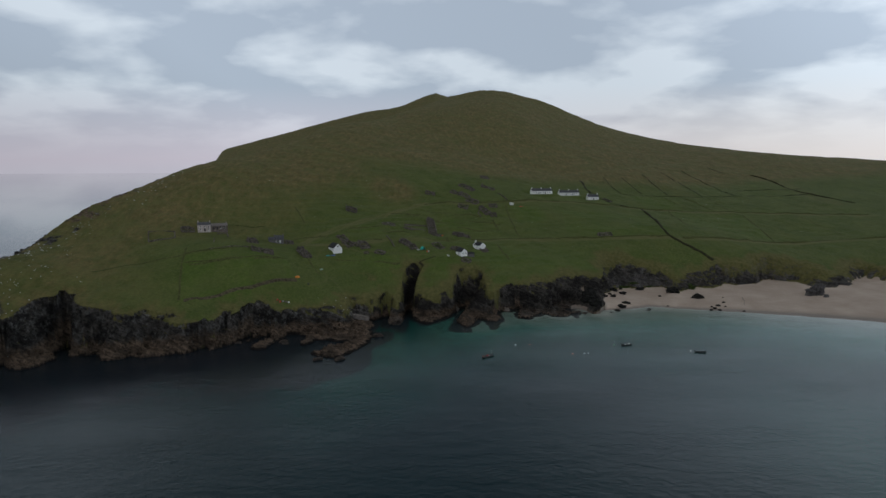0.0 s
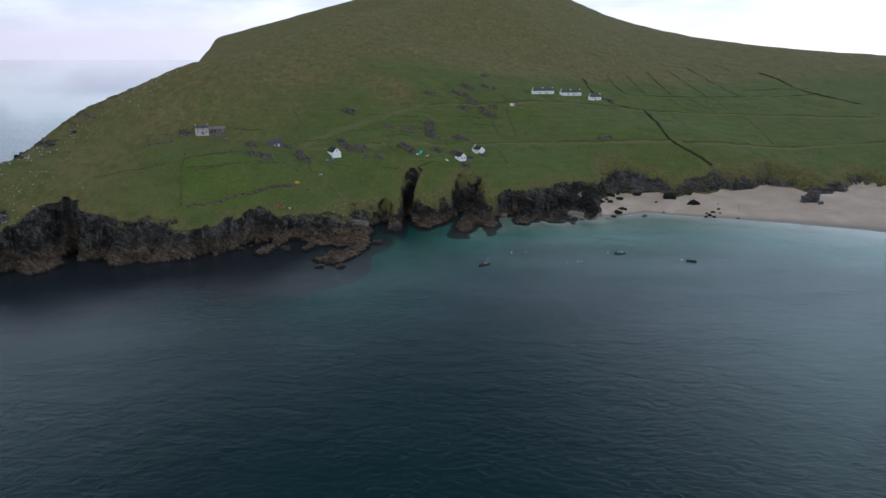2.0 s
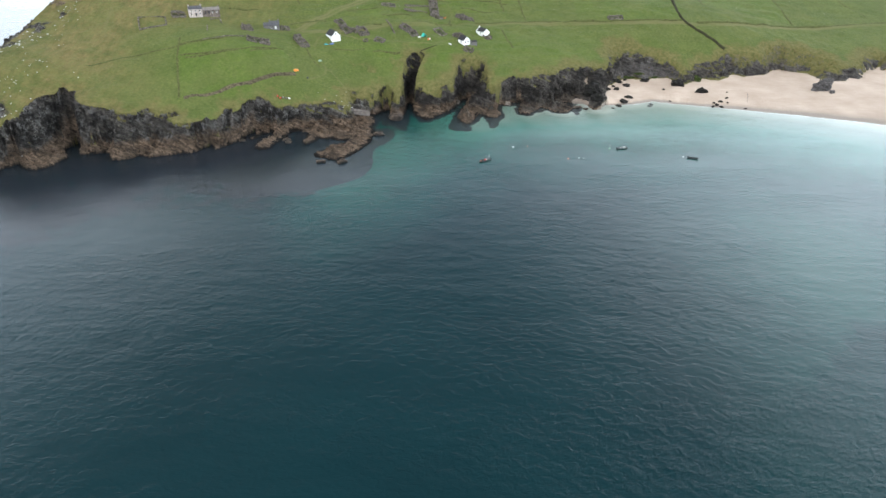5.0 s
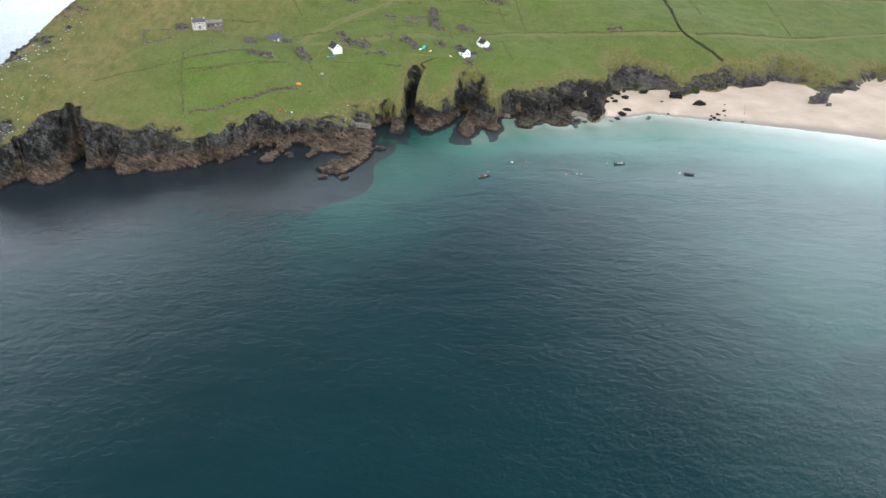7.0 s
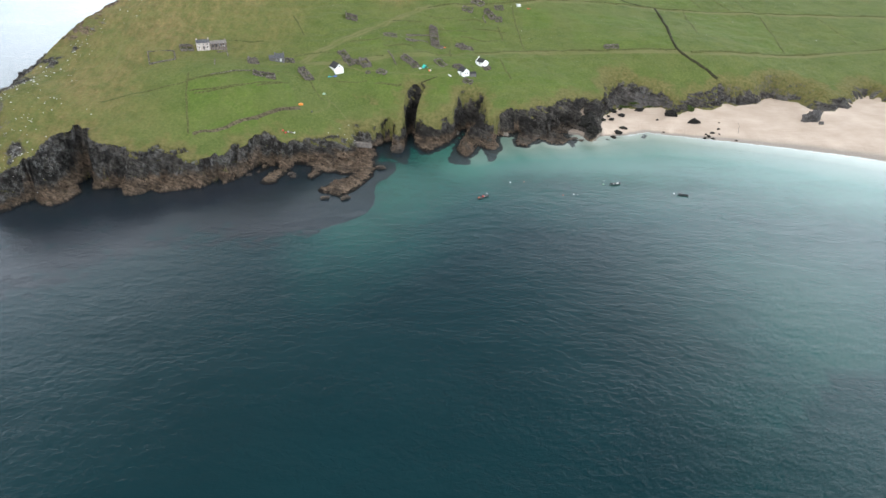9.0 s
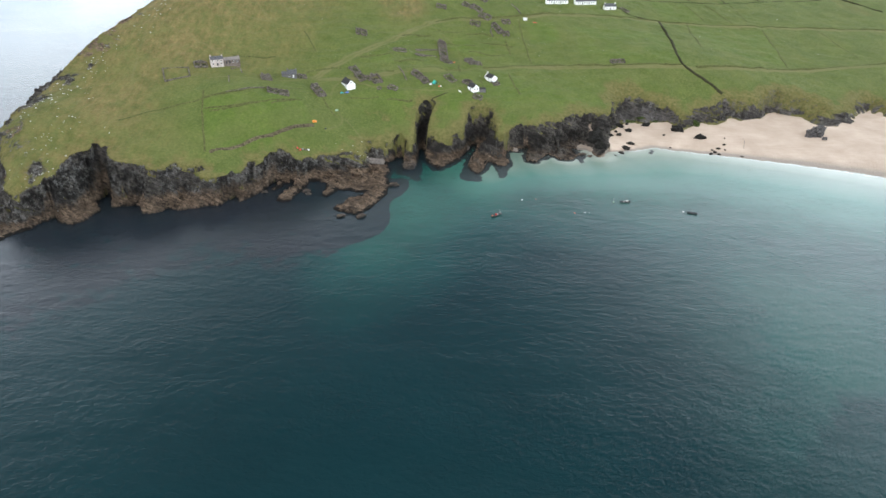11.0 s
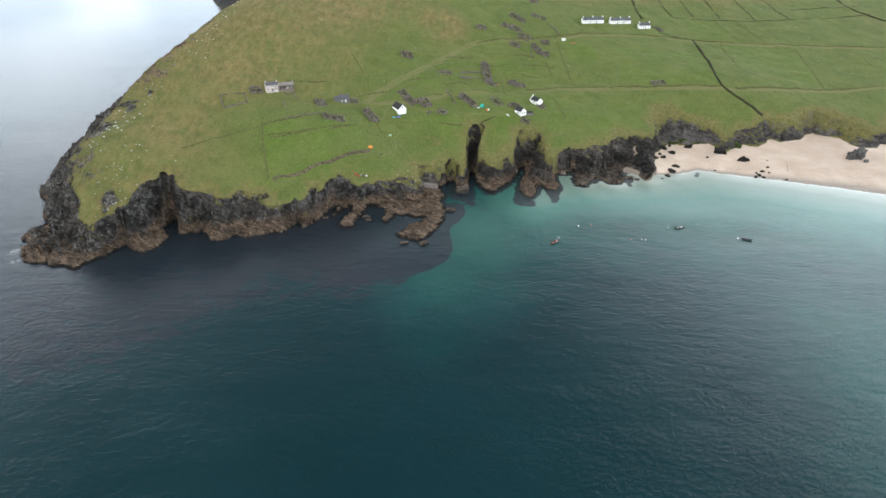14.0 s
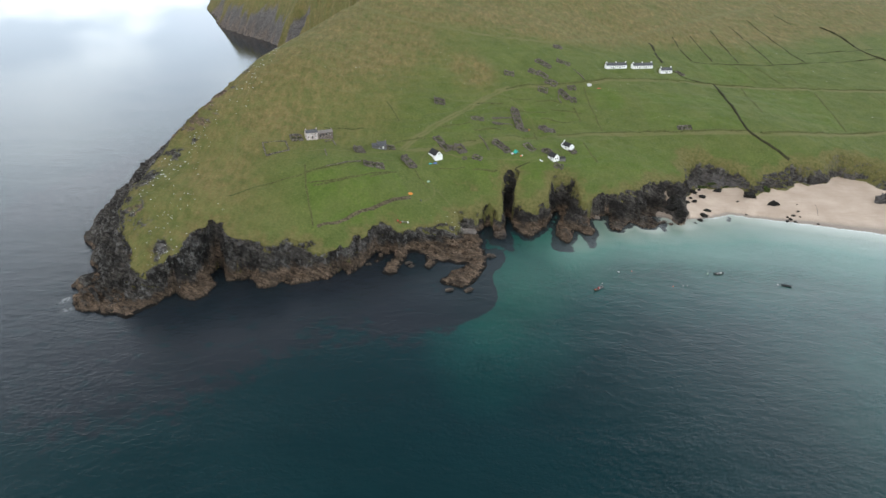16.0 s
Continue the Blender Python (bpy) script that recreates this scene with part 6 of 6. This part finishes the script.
def inflatable(label, x, y, turn, long, wide, tube_paint="rubber", nose=None, console=True, cover=None, mast=False):
    """An inflatable workboat: two tubes that meet at the bow, a hard floor, console, seat and outboard motor."""
    boat = thing("inflatable_boat", pose(x, y, 0.0, 0, 0, turn), label, "boat", "moored boats")
    h, w = long / 2, wide / 2
    bend = [(-h, 0), (-0.4 * h, 0), (0.25 * h, 0), (0.55 * h, 0.08), (0.78 * h, 0.2), (0.93 * h, 0.34)]
    inset = [0.0, 0.0, 0.0, 0.12, 0.45, 0.85]
    for side, word in ((-1, "port_tube"), (1, "starboard_tube")):
        bm = bmesh.new()
        tube(bm, [(px, side * (w - 0.25) * (1 - i), 0.32 + pz) for (px, pz), i in zip(bend, inset)], 0.27)
        part(word, bm, tube_paint, boat)
    bm = bmesh.new()
    prism(bm, [(-h + 0.2, -0.15), (0.55 * h, -0.15), (0.85 * h, 0.35), (0.8 * h, 0.42), (0.5 * h, 0.12), (-h + 0.2, 0.12)], -w + 0.35, w - 0.35)
    part("floor", bm, "deck", boat, "grey hard deck")
    bm = bmesh.new()
    box(bm, -h + 0.1, -h + 0.25, -w + 0.3, w - 0.3, -0.1, 0.62)
    soften(bm, 0.03)
    part("transom", bm, "deck", boat)
    if nose:
        bm = bmesh.new()
        bmesh.ops.create_icosphere(bm, subdivisions=3, radius=0.5)
        for v in bm.verts:
            v.co = (0.78 * h + v.co.x * 1.1, v.co.y * 1.1, 0.62 + v.co.z * 0.7)
        part("bow_cover", bm, nose, boat, "orange bow cover")
    if console:
        bm = bmesh.new()
        prism(bm, [(-0.5, 0.1), (0.1, 0.1), (0.0, 0.95), (-0.15, 1.15), (-0.45, 1.15)], -0.42, 0.42)
        soften(bm, 0.04)
        part("console", bm, "red" if nose else "deck", boat)
        bm = bmesh.new()
        box(bm, -1.35, -0.75, -0.4, 0.4, 0.1, 0.7)
        soften(bm, 0.06)
        part("seat", bm, "door_white", boat, "white cushioned seat")
    if cover:
        bm = bmesh.new()
        bmesh.ops.create_icosphere(bm, subdivisions=3, radius=1.0)
        for v in bm.verts:
            e = noise.noise((v.co.x * 3, v.co.y * 3, v.co.z * 3))
            v.co = (0.35 * h + v.co.x * 0.75, v.co.y * 0.6, 0.5 + max(v.co.z, -0.4) * 0.5 * (1 + 0.4 * e))
        part("cover", bm, cover, boat, "white folded cover")
    bm = bmesh.new()
    box(bm, -h - 0.45, -h + 0.08, -0.22, 0.22, 0.62, 1.15)
    soften(bm, 0.08)
    motor = part("outboard_motor", bm, "rubber", boat, "black outboard motor")
    bm = bmesh.new()
    box(bm, -h - 0.3, -h - 0.12, -0.08, 0.08, -0.5, 0.618)
    part("leg", bm, "steel", motor)
    if mast:
        bm = bmesh.new()
        for yy in (-0.5, 0.5):
            tube(bm, [(-h + 0.45, yy, 0.5), (-h + 0.5, yy * 0.9, 1.5), (-h + 0.55, yy * 0.5, 1.95)], 0.035, sides=6)
        tube(bm, [(-h + 0.55, -0.25, 1.95), (-h + 0.55, 0.25, 1.95)], 0.035, sides=6)
        tube(bm, [(-h + 0.55, 0, 1.95), (-h + 0.55, 0.01, 3.2)], 0.03, sides=6)
        part("radar_arch", bm, "door_white", boat, "white frame with aerial")


def buoy(label, x, y, r, material, pole=0.0):
    b = thing("mooring_buoy", pose(x, y, 0), label, "buoy", "mooring buoys")
    bm = bmesh.new()
    bmesh.ops.create_icosphere(bm, subdivisions=3, radius=r)
    for v in bm.verts:
        v.co.z = v.co.z * 0.9 + 0.45 * r
        if v.co.z > 1.2 * r:
            v.co.x *= 0.7
            v.co.y *= 0.7
    part("float", bm, material, b)
    bm = bmesh.new()
    tube(bm, [(0, 0, 1.2 * r), (0, 0.01, 1.7 * r + pole)], 0.05, sides=6)
    part("ring" if not pole else "pole", bm, "steel", b)


def build_landing():
    dome_tent("orange dome tent pitched in the cliff field", -88.8, 405.2, 1.5, "orange", 20)
    dome_tent("pale green dome tent on the grass", -77.6, 425.0, 1.1, "sage", 60)
    ridge_tent(-14.2, 471.2, 30)
    crumpled("tarpaulin", "crumpled blue tarpaulin lying on grass", -73.2, 446.6, 1.9, 1.2, "blue", 2)
    crumpled("tarpaulin", "crumpled turquoise tarpaulin lying on grass", -76.6, 445.2, 1.3, 1.0, "cyan", 5)
    crumpled("tarpaulin", "pale sheet spread beside the teal tent", -17.3, 469.0, 1.3, 0.9, "door_white", 7)
    for k, (x, y, turn) in enumerate(((-2.4, 514.6, 20), (-0.9, 515.0, 28))):
        bm = hull_mesh(3.2, 0.75, 0.4, 0.2, False)
        thing_mesh("kayak", bm, "float_red", pose(x, y, ground_height(x, y) + 0.15, 0, 0, turn), "red-orange kayak lying by the ruined row", "kayak", "kayaks")
    dinghy = hull_mesh(3.8, 1.35, 0.55, 0.3)
    thing_mesh("upturned_boat", dinghy, "door_white", pose(3.6, 463.2, ground_height(3.6, 463.2) + 0.45, 180, 0, -62), "white rowing boat lying keel up on grass", "boat")
    bm = bmesh.new()
    box(bm, -1.6, 1.6, -1.0, 1.0, -0.3, 1.5)
    prism(bm, [(-1.75, 1.503), (1.75, 1.503), (1.75, 1.62), (-1.75, 1.9)], -1.15, 1.15)
    thing_mesh("pale_hut", bm, "door_white", pose(60.9, 597.5, ground_height(60.9, 597.5), 0, 0, 18), "small white flat-roofed hut by the road", "hut")
    crumpled("tarpaulin", "faded red sheet on stones by the road", 69, 594.7, 1.6, 0.8, "red", 9)
    rng = random.Random(5)
    for k, (x, y, m) in enumerate(((-95.5, 381.5, "red"), (-93.9, 380.9, "red"), (-92.6, 382.0, "steel"), (-90.9, 382.6, "concrete"), (-89.4, 383.4, "door_white"), (-11.0, 466.6, "float_red"), (-10.1, 467.3, "door_white"), (-81.8, 403.4, "rubber"))):
        bm = bmesh.new()
        box(bm, -0.55, 0.55, -0.4, 0.4, -0.15, 0.62)
        box(bm, -0.60, 0.60, -0.45, 0.45, 0.623, 0.70)
        soften(bm, 0.04)
        thing_mesh("gear_crate", bm, m, pose(x, y, ground_height(x, y), 0, 0, rng.uniform(0, 180)), "plastic gear box set down on the grass", "crate", "gear boxes")
    bm = bmesh.new()
    line = []
    for k in range(15):
        f = k / 14
        x, y = 205.6 + -5.60 * f + 0.5 * math.sin(5 * f), 455.7 + -17.90 * f
        line.append(Vector((x, y, ground_height(x, y) + 0.05)))
    tube(bm, line, 0.11, sides=6)
    thing_mesh("mooring_rope", bm, "rubber", Matrix(), "dark mooring rope lying down the sand", "rope")
    # the landing slip
    slip = thing("slipway", pose(-56, 396.5, 6.8, 0, 13, 23), "weathered concrete landing slip on the rocks", "slipway")
    for k in range(6):
        bm = bmesh.new()
        box(bm, -12 + 4 * k, -8.06 + 4 * k, -1.2, 1.2, -2.2, 0.12 * math.sin(k * 2.1) + 0.3)
        soften(bm, 0.05)
        part("slab", bm, "concrete", slip)
    bm = bmesh.new()
    box(bm, -12, 12, 1.25, 1.6, -2.2, 0.75)
    soften(bm, 0.06)
    part("kerb_wall", bm, "concrete", slip, "low concrete wall along the slip")
    inflatable("dark inflatable workboat with orange bow and aerial", 22, 330.5, 221, 7.0, 2.5, nose="float_red", mast=True)
    inflatable("dark moored inflatable with white folded cover", 98, 350.5, 12, 6.0, 2.3, cover="door_white")
    inflatable("dark grey moored inflatable riding low", 132, 336, -22, 5.4, 2.1, console=False)
    buoy("white round mooring buoy on the water", 38.5, 351.5, 0.4, "door_white")
    buoy("small orange mooring buoy on the water", 46.5, 353, 0.25, "float_red")
    buoy("orange-red mooring buoy on the water", 66, 334.5, 0.3, "float_red")
    buoy("small pale mooring buoy on the water", 72, 335.5, 0.28, "door_white")
    buoy("small pale mooring buoy on the water", 74.2, 335.2, 0.24, "door_white")
    buoy("pale mooring buoy with an upright pole", 91, 350, 0.5, "sage", 1.8)
    buoy("white round mooring buoy on the water", 127.5, 338, 0.4, "door_white")


build_landing()


# ---- rocks ----
def build_rocks():
    dark = "dark jagged sea rock standing out of the water"
    for k, (x, y, rx, ry, h, turn) in enumerate(((-29, 400, 4, 3, 3.0, 30), (-52, 327, 2.6, 1.8, 1.2, 40), (-37, 371, 2.6, 1.8, 1.3, 0), (-88, 360, 2.2, 1.4, 1.0, 20), (-86, 356, 1.6, 1.2, 0.9, 0),
                                                 (-63, 327, 2.4, 1.4, 1.0, 25), (-112, 358, 1.6, 1.1, 0.9, 10), (86, 427, 3.0, 1.6, 0.9, 20), (91, 424, 2.0, 1.4, 0.7, 50), (-275, 328, 3, 2, 1.6, 60))):
        boulder("sea_rock", dark, x, y, rx, ry, h, "sea_rock", 11 + k, 4, turn, z=0.0, sink=0.15, group="sea rocks", jag=0.55)
    black = "black weed-grown rock on the pale sand"
    for k, (x, y, rx, ry, h) in enumerate(((174, 454, 3.8, 2.0, 2.2), (97.5, 442, 4.0, 6, 5.0), (99, 430, 3.0, 4, 3.0), (101, 452, 3, 3.5, 3.0), (110, 427, 2.2, 2.6, 0.9), (114, 432, 1.6, 2.6, 1.1), (118, 437, 2.2, 3.2, 1.3),
                                           (123, 444, 1.5, 2.8, 1.2), (132, 431, 2.8, 1.6, 0.35), (110, 452, 1.8, 2, 1.2), (117, 456, 2.2, 1.4, 1.2), (126, 466, 2.2, 2.6, 1.2), (116, 462, 1.4, 1.2, 0.8), (121, 474, 4, 2.6, 1.6)) + (
                                           (141, 477, 2.6, 1.8, 1.3), (144, 480, 1.8, 1.2, 0.8), (128, 479, 1.8, 1.2, 0.9), (95, 451, 0.9, 0.7, 0.6), (88, 446, 0.8, 0.7, 0.5), (90, 443, 0.7, 0.6, 0.4), (150, 459, 1.1, 0.8, 0.5),
                                           (175, 431, 1.5, 1.0, 0.8), (178, 433, 1.6, 1.1, 0.9), (180, 430, 1.3, 1, 0.7), (182, 438, 1.5, 0.9, 0.9), (188, 444, 1.3, 0.8, 0.7), (177, 436, 1.0, 0.8, 0.6), (186, 436, 0.8, 0.6, 0.5),
                                           (150, 441, 0.8, 0.6, 0.4), (194, 426, 1.0, 0.8, 0.5), (192, 455, 0.6, 0.5, 0.4), (161, 465, 3.0, 4, 3.0))):
        boulder("beach_rock", black, x, y, rx, ry, h, "beach_rock", 41 + k, 4 if rx > 2 else 3, 37 * k, group="beach rocks")
    weedy = "rock on the sand capped with green weed"
    for k, (x, y, rx, ry, h) in enumerate(((131, 484, 4.5, 1.8, 1.2), (139, 484.5, 3.2, 1.3, 0.9), (151, 485, 3.0, 1.2, 0.9), (178, 479, 3.0, 3.6, 2.4))):
        boulder("weedy_rock", weedy, x, y, rx, ry, h, "weed_rock", 71 + k, 4, 11 * k, group="weedy rocks")
    boulder("rock_stack", "grey rock stack standing on the sand", 259, 461, 5.6, 4.2, 5.2, "grey_rock", 77, 5, 20, sink=0.2, jag=0.6)
    boulder("rock_stack", "small grey rock beside the sand stack", 262.5, 454, 2.0, 1.6, 1.3, "grey_rock", 78, 4, 20)
    # loose stones on the headland and the western rim, too many to count
    rng = random.Random(9)
    verts, faces = [], []
    clusters = [(-224, 347, 12, 16, 24, 0.45), (-219, 324, 10, 9, 42, 0.5), (-222, 365, 12, 8, 10, 0.5), (-229, 425, 6, 34, 34, 0.55), (-214, 500, 6, 40, 26, 0.6), (-207, 570, 6, 40, 22, 0.7), (-240, 385, 6, 24, 40, 0.7),
                (-60, 560, 110, 70, 46, 0.35), (120, 590, 90, 50, 40, 0.35), (290, 690, 110, 70, 26, 0.4), (-60, 396, 16, 8, 16, 0.5)]
    spots = [(rng.gauss(cx, sx * 0.7), rng.gauss(cy, sy * 0.7), rng.uniform(0.5, 1.4) * s) for cx, cy, sx, sy, count, s in clusters for _ in range(count)]
    zs = land(np.array([p[0] for p in spots]), np.array([p[1] for p in spots]))[0]
    base = bmesh.new()
    bmesh.ops.create_icosphere(base, subdivisions=1, radius=1.0)
    ball = [v.co.copy() for v in base.verts]
    tris = [[v.index for v in f.verts] for f in base.faces]
    base.free()
    for (x, y, r), z in zip(spots, zs):
        if z < 3:
            continue
        n0 = len(verts)
        r *= 0.75
        verts += [(x + r * p.x * rng.uniform(0.7, 1.3), y + r * p.y * rng.uniform(0.7, 1.2), z + 0.15 * r + 0.6 * r * p.z * rng.uniform(0.7, 1.2)) for p in ball]
        faces += [[n0 + i for i in t] for t in tris]
    me = bpy.data.meshes.new("loose_stones")
    me.from_pydata(verts, [], faces)
    me.materials.append(M["pale_stone"])
    tagged(new("loose_stones", me), "pale loose stones strewn over the turf", "stones", kind="stuff")


build_rocks()
